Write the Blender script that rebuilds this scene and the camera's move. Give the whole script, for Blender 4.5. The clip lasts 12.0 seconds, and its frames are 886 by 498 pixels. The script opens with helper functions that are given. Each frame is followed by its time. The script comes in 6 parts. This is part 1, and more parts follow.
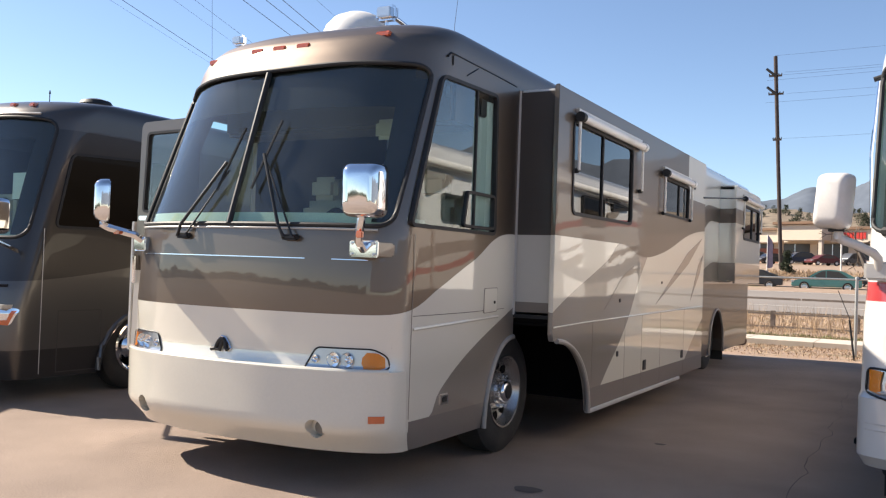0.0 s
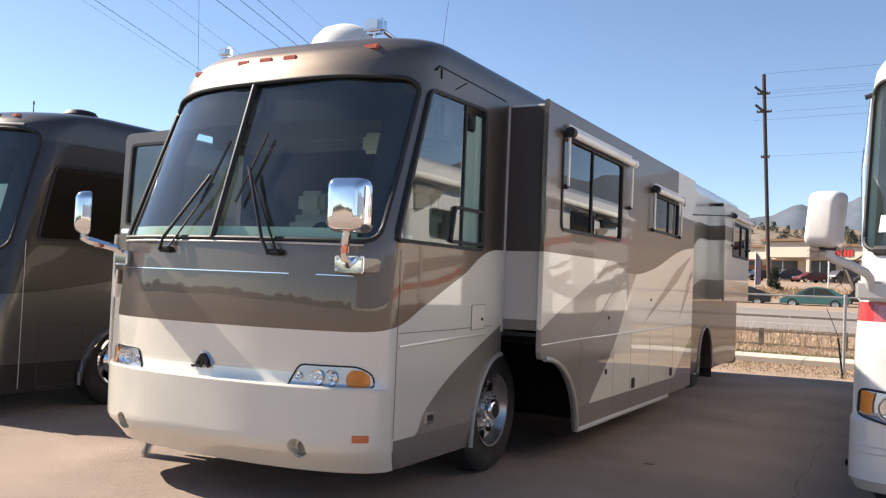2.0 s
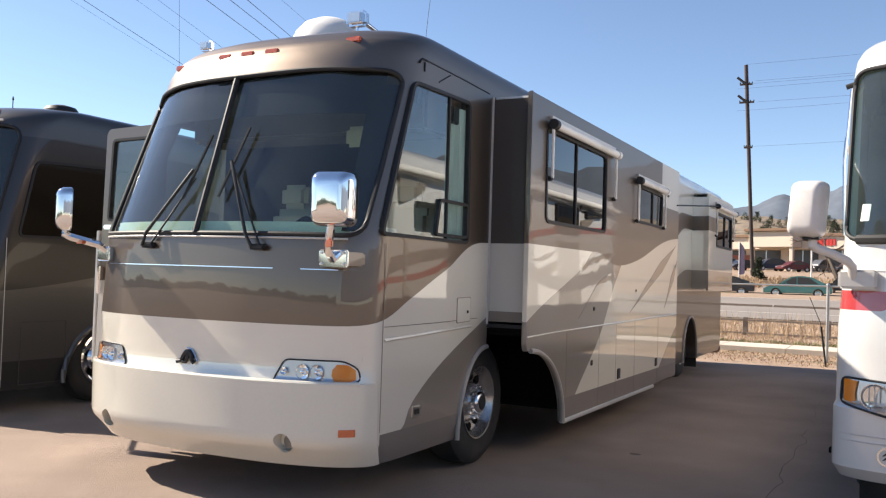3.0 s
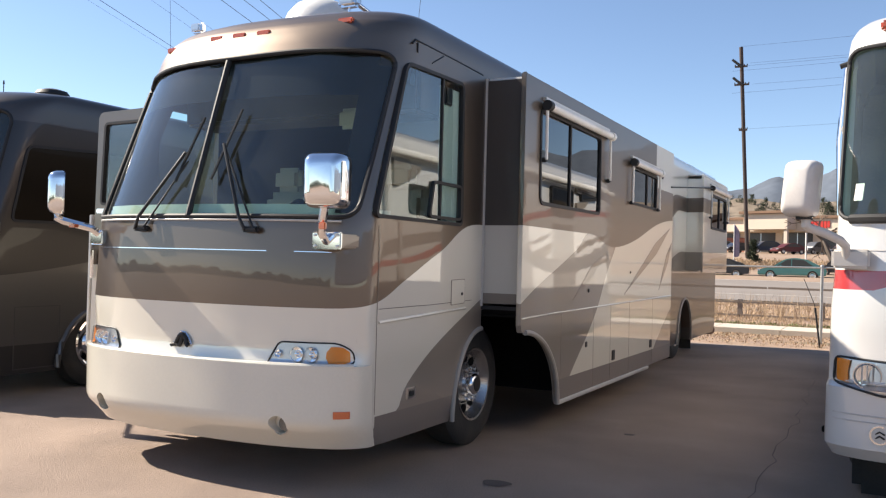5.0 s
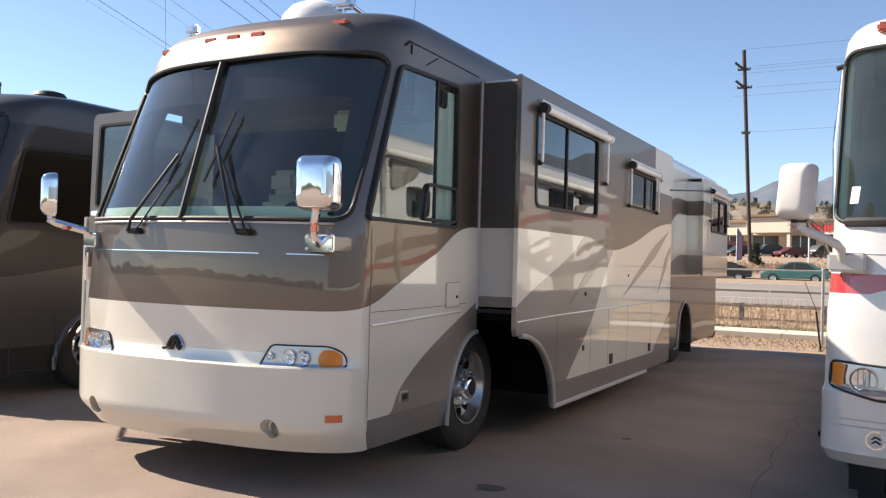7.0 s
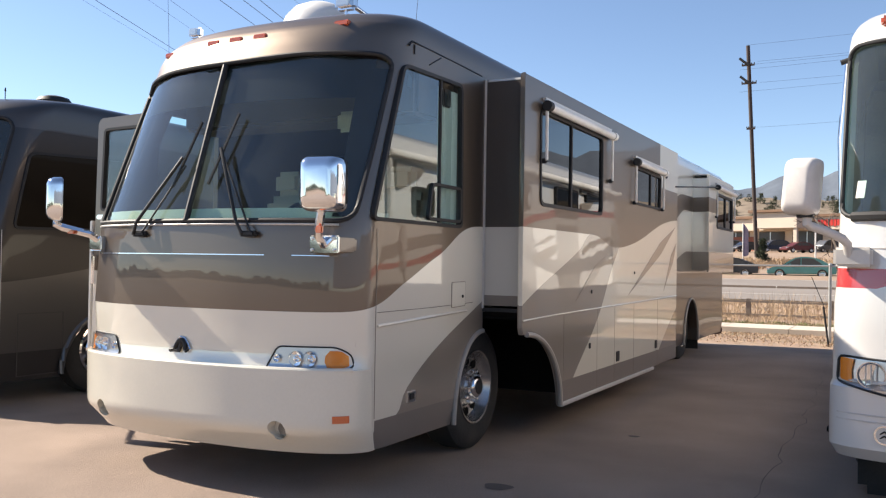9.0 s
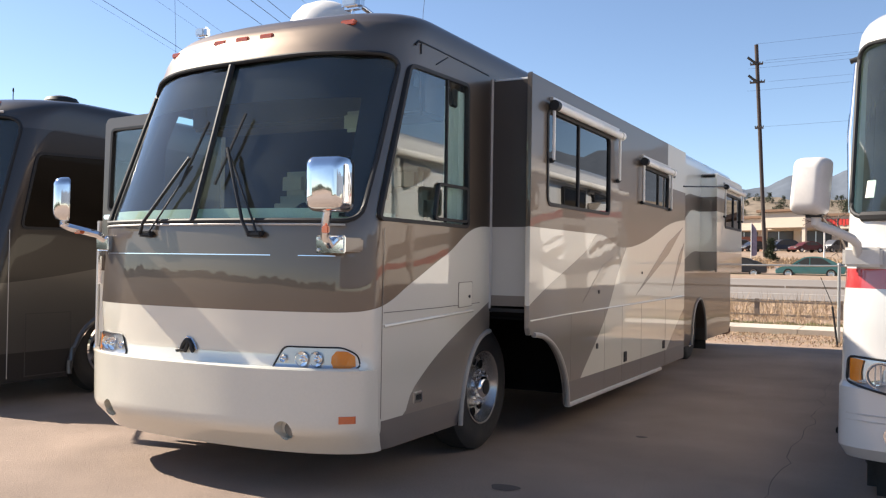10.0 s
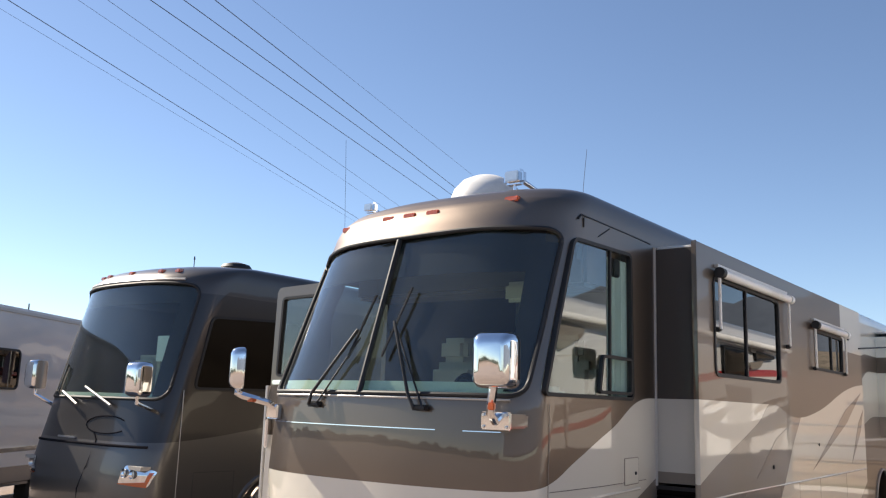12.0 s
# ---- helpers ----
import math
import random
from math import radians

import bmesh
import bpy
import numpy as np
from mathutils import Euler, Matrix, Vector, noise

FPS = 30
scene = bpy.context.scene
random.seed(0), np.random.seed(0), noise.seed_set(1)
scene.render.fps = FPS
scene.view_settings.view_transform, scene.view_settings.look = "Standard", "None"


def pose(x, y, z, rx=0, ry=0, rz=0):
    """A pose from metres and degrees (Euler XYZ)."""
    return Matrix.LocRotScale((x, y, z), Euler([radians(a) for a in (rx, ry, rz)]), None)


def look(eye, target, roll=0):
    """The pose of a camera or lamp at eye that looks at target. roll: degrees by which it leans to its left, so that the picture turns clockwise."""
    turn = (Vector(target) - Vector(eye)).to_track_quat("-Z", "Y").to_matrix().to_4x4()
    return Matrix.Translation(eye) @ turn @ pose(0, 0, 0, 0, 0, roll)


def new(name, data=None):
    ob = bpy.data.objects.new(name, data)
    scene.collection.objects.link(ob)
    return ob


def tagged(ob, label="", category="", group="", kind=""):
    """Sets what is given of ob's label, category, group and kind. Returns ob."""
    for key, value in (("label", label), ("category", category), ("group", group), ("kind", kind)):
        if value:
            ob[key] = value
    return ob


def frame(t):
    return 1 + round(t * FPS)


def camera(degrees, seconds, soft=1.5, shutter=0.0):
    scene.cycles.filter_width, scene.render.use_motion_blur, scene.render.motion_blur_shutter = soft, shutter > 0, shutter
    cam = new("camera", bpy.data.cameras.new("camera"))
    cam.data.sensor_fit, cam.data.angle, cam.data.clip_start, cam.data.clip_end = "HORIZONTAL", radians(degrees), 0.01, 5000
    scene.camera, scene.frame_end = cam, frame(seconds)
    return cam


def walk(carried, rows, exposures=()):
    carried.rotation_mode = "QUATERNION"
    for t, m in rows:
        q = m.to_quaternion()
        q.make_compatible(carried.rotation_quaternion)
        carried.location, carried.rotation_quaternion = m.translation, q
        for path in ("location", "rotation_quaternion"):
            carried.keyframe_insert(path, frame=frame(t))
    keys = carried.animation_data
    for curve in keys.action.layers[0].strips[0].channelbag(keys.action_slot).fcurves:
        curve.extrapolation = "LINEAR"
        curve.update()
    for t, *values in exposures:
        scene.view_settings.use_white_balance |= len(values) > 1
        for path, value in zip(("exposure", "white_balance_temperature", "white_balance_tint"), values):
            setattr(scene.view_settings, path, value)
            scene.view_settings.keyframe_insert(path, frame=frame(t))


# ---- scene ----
cam = camera(54.0, 12.0, soft=1.25)
PATH = [
    (0, (3.022, -4.992, 1.528), (2.05, -3.244, 1.572), 2.0),
    (0.5, (3.009, -4.946, 1.538), (2.091, -3.17, 1.585), 2.9),
    (1, (2.999, -4.907, 1.544), (2.082, -3.131, 1.628), 2.4),
    (1.5, (2.993, -4.896, 1.541), (2.034, -3.142, 1.599), 1.5),
    (2, (2.99, -4.902, 1.542), (2.039, -3.144, 1.62), 2.4),
    (2.5, (2.989, -4.899, 1.54), (2.052, -3.133, 1.608), 2.2),
    (3, (2.99, -4.892, 1.543), (2.069, -3.118, 1.606), 1.8),
    (4.8, (2.997, -4.894, 1.525), (2.096, -3.109, 1.557), 1.8),
    (5, (2.996, -4.88, 1.527), (2.085, -3.1, 1.554), 1.5),
    (5.5, (2.999, -4.864, 1.524), (2.097, -3.079, 1.545), 1.9),
    (6, (3.011, -4.841, 1.528), (2.109, -3.056, 1.551), 1.6),
    (6.5, (3.029, -4.827, 1.529), (2.117, -3.047, 1.562), 1.8),
    (8.5, (3.044, -4.818, 1.527), (2.11, -3.049, 1.56), 0.8),
    (9, (3.041, -4.819, 1.529), (2.112, -3.048, 1.561), 0.9),
    (9.5, (3.037, -4.808, 1.528), (2.101, -3.04, 1.552), 1.0),
    (10, (3.038, -4.802, 1.532), (2.094, -3.039, 1.563), 0.9),
    (10.5, (3.039, -4.793, 1.536), (2.084, -3.036, 1.56), 1.8),
    (11, (3.016, -4.794, 1.56), (1.99, -3.079, 1.627), 2.3),
    (11.5, (2.94, -4.835, 1.624), (1.765, -3.228, 1.815), 1.3),
    (12, (2.92, -4.893, 1.707), (1.715, -3.338, 2.065), 1.9),
]
walk(cam, [(t, look(eye, target, roll)) for t, eye, target, roll in PATH], [(0, 1.12, 6850, 12), (10.5, 1.12, 6850, 12), (11.0, 1.16, 6850, 12), (11.5, 1.25, 6850, 12), (12, 0.94, 6850, 12)])


# ---- light ----
SUN_EL, SUN_AZ = radians(38), radians(7)     # the sun stands on the -x side, a little to the front
to_sun = Vector((-math.cos(SUN_EL) * math.cos(SUN_AZ), -math.cos(SUN_EL) * math.sin(SUN_AZ), math.sin(SUN_EL)))
world = bpy.data.worlds.new("sky")
scene.world = world
world.use_nodes = True
wn = world.node_tree.nodes
sky = wn.new("ShaderNodeTexSky")
sky.sky_type, sky.sun_disc = "NISHITA", False
sky.sun_elevation = SUN_EL
sky.sun_rotation = math.atan2(to_sun.x, to_sun.y)
sky.altitude, sky.air_density, sky.dust_density, sky.ozone_density = 1900, 1.0, 0.5, 2.6
world.node_tree.links.new(sky.outputs[0], wn["Background"].inputs[0])
wn["Background"].inputs[1].default_value = 0.088
sun = new("sun", bpy.data.lights.new("sun", "SUN"))
sun.data.energy, sun.data.angle, sun.data.color = 5.0, radians(0.5), (1.0, 0.93, 0.82)
sun.matrix_world = look(to_sun * 50, (0, 0, 0))


# ---- materials ----
def mat(name, color, rough=0.5, metal=0.0, coat=0.0, vary=0.12, scale=6.0, bump=0.0, bump_scale=80.0, spec=0.5, fine=60.0, dirt=None):
    m = bpy.data.materials.new(name)
    m.use_nodes = True
    nt = m.node_tree
    b = nt.nodes["Principled BSDF"]
    b.inputs["Roughness"].default_value, b.inputs["Metallic"].default_value = rough, metal
    b.inputs["Coat Weight"].default_value, b.inputs["Coat Roughness"].default_value = coat, 0.02
    b.inputs["Coat IOR"].default_value = 1.55
    b.inputs["Specular IOR Level"].default_value = spec
    tc = nt.nodes.new("ShaderNodeTexCoord")
    n1, n2 = nt.nodes.new("ShaderNodeTexNoise"), nt.nodes.new("ShaderNodeTexNoise")
    n1.inputs["Scale"].default_value, n1.inputs["Detail"].default_value = scale, 5
    n2.inputs["Scale"].default_value, n2.inputs["Detail"].default_value = fine, 3
    for n in (n1, n2):
        nt.links.new(tc.outputs["Object"], n.inputs["Vector"])
    add = nt.nodes.new("ShaderNodeMath")
    add.operation = "ADD"
    nt.links.new(n1.outputs[0], add.inputs[0])
    nt.links.new(n2.outputs[0], add.inputs[1])
    ramp = nt.nodes.new("ShaderNodeMapRange")
    ramp.inputs["From Min"].default_value, ramp.inputs["From Max"].default_value = 0.6, 1.4
    ramp.inputs["To Min"].default_value, ramp.inputs["To Max"].default_value = 1 - vary, 1 + vary
    nt.links.new(add.outputs[0], ramp.inputs["Value"])
    mul = nt.nodes.new("ShaderNodeVectorMath")
    mul.operation = "SCALE"
    mul.inputs[0].default_value = color
    nt.links.new(ramp.outputs[0], mul.inputs["Scale"])
    last = mul.outputs[0]
    if dirt:
        n3 = nt.nodes.new("ShaderNodeTexNoise")
        n3.inputs["Scale"].default_value, n3.inputs["Detail"].default_value = dirt[1], 7
        nt.links.new(tc.outputs["Object"], n3.inputs["Vector"])
        r3 = nt.nodes.new("ShaderNodeMapRange")
        r3.inputs["From Min"].default_value, r3.inputs["From Max"].default_value = 0.5, 0.72
        nt.links.new(n3.outputs[0], r3.inputs["Value"])
        mx = nt.nodes.new("ShaderNodeMix")
        mx.data_type = "RGBA"
        nt.links.new(r3.outputs[0], mx.inputs["Factor"])
        nt.links.new(last, mx.inputs["A"])
        mx.inputs["B"].default_value = (*dirt[0], 1)
        last = mx.outputs["Result"]
    nt.links.new(last, b.inputs["Base Color"])
    if bump:
        nb = nt.nodes.new("ShaderNodeTexNoise")
        nb.inputs["Scale"].default_value, nb.inputs["Detail"].default_value = bump_scale, 4
        nt.links.new(tc.outputs["Object"], nb.inputs["Vector"])
        bp = nt.nodes.new("ShaderNodeBump")
        bp.inputs["Strength"].default_value, bp.inputs["Distance"].default_value = bump, 0.01
        nt.links.new(nb.outputs[0], bp.inputs["Height"])
        nt.links.new(bp.outputs[0], b.inputs["Normal"])
    return m


def glass(name, tint, ior=1.6, gloss=1.0, dust=0.0):
    m = bpy.data.materials.new(name)
    m.use_nodes = True
    nt = m.node_tree
    nt.nodes.remove(nt.nodes["Principled BSDF"])
    tr, gl = nt.nodes.new("ShaderNodeBsdfTransparent"), nt.nodes.new("ShaderNodeBsdfGlossy")
    lw, mx = nt.nodes.new("ShaderNodeLayerWeight"), nt.nodes.new("ShaderNodeMixShader")
    pw, fr = nt.nodes.new("ShaderNodeMath"), nt.nodes.new("ShaderNodeMapRange")
    tr.inputs[0].default_value = (*tint, 1)
    gl.inputs[0].default_value, gl.inputs[1].default_value = (gloss, gloss, gloss, 1), 0.01
    lw.inputs[0].default_value = 0.5
    pw.operation, pw.inputs[1].default_value = "POWER", 4.2
    fr.inputs["To Min"].default_value = ((ior - 1) / (ior + 1)) ** 2
    nt.links.new(lw.outputs["Facing"], pw.inputs[0])
    nt.links.new(pw.outputs[0], fr.inputs["Value"])
    nt.links.new(fr.outputs[0], mx.inputs[0])
    nt.links.new(tr.outputs[0], mx.inputs[1])
    nt.links.new(gl.outputs[0], mx.inputs[2])
    last = mx.outputs[0]
    if dust:
        df, md = nt.nodes.new("ShaderNodeBsdfDiffuse"), nt.nodes.new("ShaderNodeMixShader")
        nz, tc, mr = nt.nodes.new("ShaderNodeTexNoise"), nt.nodes.new("ShaderNodeTexCoord"), nt.nodes.new("ShaderNodeMapRange")
        df.inputs[0].default_value = (0.62, 0.68, 0.66, 1)
        nz.inputs["Scale"].default_value, nz.inputs["Detail"].default_value = 2.5, 6
        mr.inputs["From Min"].default_value, mr.inputs["From Max"].default_value = 0.3, 0.7
        mr.inputs["To Min"].default_value, mr.inputs["To Max"].default_value = dust * 0.5, dust * 1.5
        nt.links.new(tc.outputs["Object"], nz.inputs["Vector"])
        nt.links.new(nz.outputs[0], mr.inputs["Value"])
        nt.links.new(mr.outputs[0], md.inputs[0])
        nt.links.new(last, md.inputs[1])
        nt.links.new(df.outputs[0], md.inputs[2])
        last = md.outputs[0]
    nt.links.new(last, nt.nodes["Material Output"].inputs[0])
    return m


class Mask:
    """Small node algebra on the object's own coordinates, for painted graphics."""
    def __init__(self, m):
        self.nt = m.node_tree
        tc = self.nt.nodes.new("ShaderNodeTexCoord")
        sp = self.nt.nodes.new("ShaderNodeSeparateXYZ")
        self.nt.links.new(tc.outputs["Object"], sp.inputs[0])
        self.x, self.y, self.z = sp.outputs

    def op(self, kind, a, b=0.0):
        n = self.nt.nodes.new("ShaderNodeMath")
        n.operation = kind
        for i, v in enumerate((a, b)):
            if isinstance(v, (int, float)):
                n.inputs[i].default_value = v
            else:
                self.nt.links.new(v, n.inputs[i])
        return n.outputs[0]

    def curve(self, a, pts, lo, hi, top):
        n = self.nt.nodes.new("ShaderNodeFloatCurve")
        c = n.mapping.curves[0]
        pts = [((p[0] - lo) / (hi - lo), p[1] / top) for p in pts]
        while len(c.points) < len(pts):
            c.points.new(0.5, 0.5)
        for p, q in zip(c.points, pts):
            p.location = q
            p.handle_type = "AUTO_CLAMPED"
        n.mapping.update()
        self.nt.links.new(self.op("DIVIDE", self.op("SUBTRACT", a, lo), hi - lo), n.inputs["Value"])
        return self.op("MULTIPLY", n.outputs[0], top)

    def mix(self, f, a, b):
        n = self.nt.nodes.new("ShaderNodeMix")
        n.data_type = "RGBA"
        self.nt.links.new(f, n.inputs["Factor"])
        for key, v in (("A", a), ("B", b)):
            if isinstance(v, tuple):
                n.inputs[key].default_value = (*v, 1)
            else:
                self.nt.links.new(v, n.inputs[key])
        return n.outputs["Result"]


def coated(name, rough=0.35, metal=0.0):
    m = mat(name, (0.5, 0.5, 0.5), rough, metal, 1.0, 0.05)
    b = m.node_tree.nodes["Principled BSDF"]
    for l in list(b.inputs["Base Color"].links):
        m.node_tree.links.remove(l)
    # faint orange peel, large and slow
    nt = m.node_tree
    tc, nb, bp = nt.nodes.new("ShaderNodeTexCoord"), nt.nodes.new("ShaderNodeTexNoise"), nt.nodes.new("ShaderNodeBump")
    nb.inputs["Scale"].default_value, nb.inputs["Detail"].default_value = 2.2, 2
    bp.inputs["Strength"].default_value, bp.inputs["Distance"].default_value = 0.10, 0.02
    nt.links.new(tc.outputs["Object"], nb.inputs["Vector"])
    nt.links.new(nb.outputs[0], bp.inputs["Height"])
    nt.links.new(bp.outputs[0], b.inputs["Coat Normal"])
    return m, b


CREAM, BROWN, TAUPE, SKIRT = (0.715, 0.675, 0.575), (0.162, 0.125, 0.096), (0.235, 0.2, 0.165), (0.17, 0.145, 0.125)
COACH, cb = coated("coach_paint", 0.42, 0.15)
cb.inputs["Coat IOR"].default_value = 2.25
k = Mask(COACH)
g = k.curve(k.y, [(-1, 1.2), (-0.25, 1.2), (0.0, 1.23), (0.4, 1.38), (0.9, 1.58), (1.65, 1.83), (3.4, 1.83), (4.2, 1.72), (4.78, 1.765), (6.5, 2.1), (8.6, 2.25), (9.4, 2.44), (13, 2.44)], -1, 13, 4)
u = k.curve(k.y, [(-1, 0.0), (0.35, 0.5), (0.45, 0.64), (1.68, 1.216), (3.0, 1.66), (3.5, 1.85), (13, 1.85)], -1, 13, 4)
f1 = k.curve(k.y, [(-1, 0.0), (2.55, 0.2), (2.87, 0.47), (3.6, 0.99), (4.23, 1.63), (4.8, 2.0), (13, 2.2)], -1, 13, 4)
f2 = k.curve(k.y, [(-1, 0.0), (5.7, 0.2), (6.1, 0.47), (7.2, 1.03), (9.0, 1.7), (9.6, 1.78), (13, 1.78)], -1, 13, 4)
top_cream = k.op("MULTIPLY", k.op("GREATER_THAN", k.y, 6.1), k.op("GREATER_THAN", k.z, k.curve(k.y, [(-1, 2.52), (8.2, 2.52), (9.2, 2.68), (13, 2.68)], -1, 13, 4)))
is_dark = k.op("MULTIPLY", k.op("GREATER_THAN", k.z, g), k.op("SUBTRACT", 1.0, top_cream))
is_dark = k.op("MAXIMUM", is_dark, k.op("MULTIPLY", k.op("GREATER_THAN", k.y, 7.1), k.op("LESS_THAN", k.z, 1.43)))
is_taupe = k.op("MULTIPLY", k.op("LESS_THAN", k.z, u), k.op("GREATER_THAN", k.z, f1))
is_taupe = k.op("MAXIMUM", is_taupe, k.op("LESS_THAN", k.z, f2))
is_skirt = k.op("MULTIPLY", k.op("LESS_THAN", k.z, 0.485), k.op("GREATER_THAN", k.y, 0.05))
c = k.mix(is_taupe, CREAM, TAUPE)
c = k.mix(is_dark, c, BROWN)
c = k.mix(is_skirt, c, SKIRT)
k.nt.links.new(c, cb.inputs["Base Color"])
k.nt.links.new(k.op("MULTIPLY", is_dark, 0.86), cb.inputs["Metallic"])
k.nt.links.new(k.op("SUBTRACT", 1.0, k.op("MULTIPLY", is_dark, 0.68)), cb.inputs["Coat Weight"])

GREY, gb = coated("neighbour_paint", 0.32, 0.6)
gb.inputs["Coat Weight"].default_value = 0.4
k = Mask(GREY)
w = k.curve(k.y, [(0, 1.25), (1.2, 1.3), (2.2, 1.42), (4, 1.75), (12, 1.9)], 0, 12, 4)
c = k.mix(k.op("GREATER_THAN", k.z, w), (0.132, 0.123, 0.115), (0.055, 0.05, 0.047))
c = k.mix(k.op("GREATER_THAN", k.z, 2.95), c, (0.09, 0.08, 0.074))
c = k.mix(k.op("LESS_THAN", k.z, 0.56), c, (0.06, 0.056, 0.054))
k.nt.links.new(c, gb.inputs["Base Color"])

WHITE, wb = coated("white_coach_paint", 0.35)
k = Mask(WHITE)
s1 = k.curve(k.y, [(0, 1.52), (2, 1.54), (3.5, 1.5), (4.8, 1.57), (6.2, 1.88), (7.9, 2.32), (10.8, 2.54), (13, 2.6)], 0, 13, 4)
s2 = k.curve(k.y, [(0, 1.40), (2, 1.42), (3.5, 1.43), (4.8, 1.48), (6.2, 1.78), (7.9, 2.21), (10.8, 2.42), (13, 2.5)], 0, 13, 4)
s2 = k.op("ADD", s2, k.op("MULTIPLY", k.op("MAXIMUM", k.op("SUBTRACT", k.x, 2.92), 0.0), 0.32))
red = k.op("MULTIPLY", k.op("LESS_THAN", k.z, s1), k.op("GREATER_THAN", k.z, s2))
t1 = k.curve(k.y, [(0, 0.5), (2.2, 0.9), (4, 1.7), (6, 1.95), (9, 1.6), (13, 2.2)], 0, 13, 4)
t2 = k.curve(k.y, [(0, 0.6), (2.2, 0.92), (4, 1.5), (6, 1.8), (9, 1.35), (13, 1.9)], 0, 13, 4)
grey = k.op("MULTIPLY", k.op("LESS_THAN", k.z, t1), k.op("GREATER_THAN", k.z, t2))
def band(y0, y1, z0, z1):
    a = k.op("MULTIPLY", k.op("GREATER_THAN", k.y, y0), k.op("LESS_THAN", k.y, y1))
    return k.op("MULTIPLY", a, k.op("MULTIPLY", k.op("GREATER_THAN", k.z, z0), k.op("LESS_THAN", k.z, z1)))


panels = k.op("MAXIMUM", band(6.2, 7.75, 0.3, 2.3), band(8.75, 9.85, 0.3, 2.2))
c = k.mix(panels, (0.64, 0.63, 0.61), (0.3, 0.285, 0.27))
c = k.mix(grey, c, (0.17, 0.16, 0.155))
c = k.mix(red, c, (0.42, 0.03, 0.035))
wb.inputs["Coat Roughness"].default_value, wb.inputs["Coat IOR"].default_value = 0.1, 1.8
k.nt.links.new(c, wb.inputs["Base Color"])

WALLM, sb = coated("slide_wall", 0.6)
sb.inputs["Coat Weight"].default_value = 0.15
k = Mask(WALLM)
c = k.mix(k.op("GREATER_THAN", k.z, 1.83), (0.5, 0.48, 0.43), (0.05, 0.042, 0.036))
c = k.mix(k.op("LESS_THAN", k.z, 1.27), c, (0.2, 0.17, 0.14))
k.nt.links.new(c, sb.inputs["Base Color"])

CREAMP = mat("cream_paint", CREAM, 0.3, coat=1.0, vary=0.03, scale=1.5)
BROWNP = mat("brown_paint", BROWN, 0.3, 0.15, coat=1.0, vary=0.04, scale=1.5)
TAUPEP = mat("taupe_paint", TAUPE, 0.35, 0.1, coat=0.8, vary=0.04)
GREYP = mat("slate_paint", (0.09, 0.085, 0.082), 0.3, 0.3, coat=1.0, vary=0.05)
ARCHP = mat("arch_trim", (0.34, 0.31, 0.275), 0.45, vary=0.08)
SILVERP = mat("light_trim", (0.55, 0.53, 0.5), 0.35, 0.2, vary=0.06)
WHITEP = mat("white_plastic", (0.64, 0.61, 0.58), 0.4, coat=0.3, vary=0.05, scale=9, dirt=((0.55, 0.52, 0.47), 3))
CHROME = mat("chrome", (0.82, 0.83, 0.85), 0.06, 1.0, vary=0.03)
ALU = mat("brushed_aluminium", (0.6, 0.6, 0.6), 0.28, 1.0, vary=0.08, fine=140)
BLACK = mat("black_plastic", (0.014, 0.014, 0.015), 0.6, vary=0.2)
RUBBER = mat("tyre_rubber", (0.022, 0.021, 0.02), 0.8, vary=0.25, bump=0.3, bump_scale=60, dirt=((0.032, 0.028, 0.025), 6))
# chassis black, kept near zero to hold the underside's shade as well
UNDER = mat("chassis_and_shade_black", (0.009, 0.0085, 0.008), 0.95, vary=0.3, spec=0.05)
AMBER = mat("amber_lens", (0.8, 0.23, 0.004), 0.3, coat=0.3, vary=0.1, fine=120)
ORANGE = mat("orange_lens", (0.62, 0.12, 0.03), 0.2, coat=1.0, vary=0.1, fine=150)
LENS = glass("headlight_glass", (0.95, 0.96, 0.97), 1.25)
WIND = glass("windscreen_glass", (0.66, 0.86, 0.80), 1.75, 1.0, 0.02)
TINT = glass("tinted_glass", (0.10, 0.11, 0.11), 1.75)
PRIV = glass("privacy_glass", (0.09, 0.09, 0.09), 1.6)
CLEARG = glass("side_glass", (0.92, 0.96, 0.95), 1.65)
# matt black for visor, trim and seams; also the neighbour cab's shade
VISORM = mat("trim_and_shade_black", (0.022, 0.021, 0.024), 1.0, spec=0.0)
INTER = mat("interior_lining", (0.52, 0.48, 0.42), 0.8, vary=0.12)
DASH = mat("dash_vinyl", (0.55, 0.6, 0.52), 0.65, vary=0.08, bump=0.2, bump_scale=200)
LEATHER = mat("cream_leather", (0.46, 0.41, 0.34), 0.5, vary=0.1, bump=0.15, bump_scale=60)
CLOTH = mat("curtain_cloth", (0.66, 0.76, 0.7), 0.9, vary=0.1)
FIBRE = mat("white_fibreglass", (0.78, 0.76, 0.72), 0.45, vary=0.05, dirt=((0.6, 0.57, 0.5), 2.5))
REDP = mat("red_sign", (0.5, 0.03, 0.02), 0.4)
ASPHALT = mat("brown_asphalt", (0.295, 0.222, 0.177), 0.9, vary=0.34, scale=0.8, bump=1.0, bump_scale=160, fine=90, dirt=((0.2, 0.152, 0.122), 0.45))
DIRT = mat("dry_earth", (0.31, 0.215, 0.155), 0.95, vary=0.25, scale=1.2, bump=0.8, bump_scale=20, dirt=((0.2, 0.17, 0.09), 1.3))
CONCRETE = mat("kerb_concrete", (0.54, 0.465, 0.38), 0.9, vary=0.12, scale=2, bump=0.3, bump_scale=60)
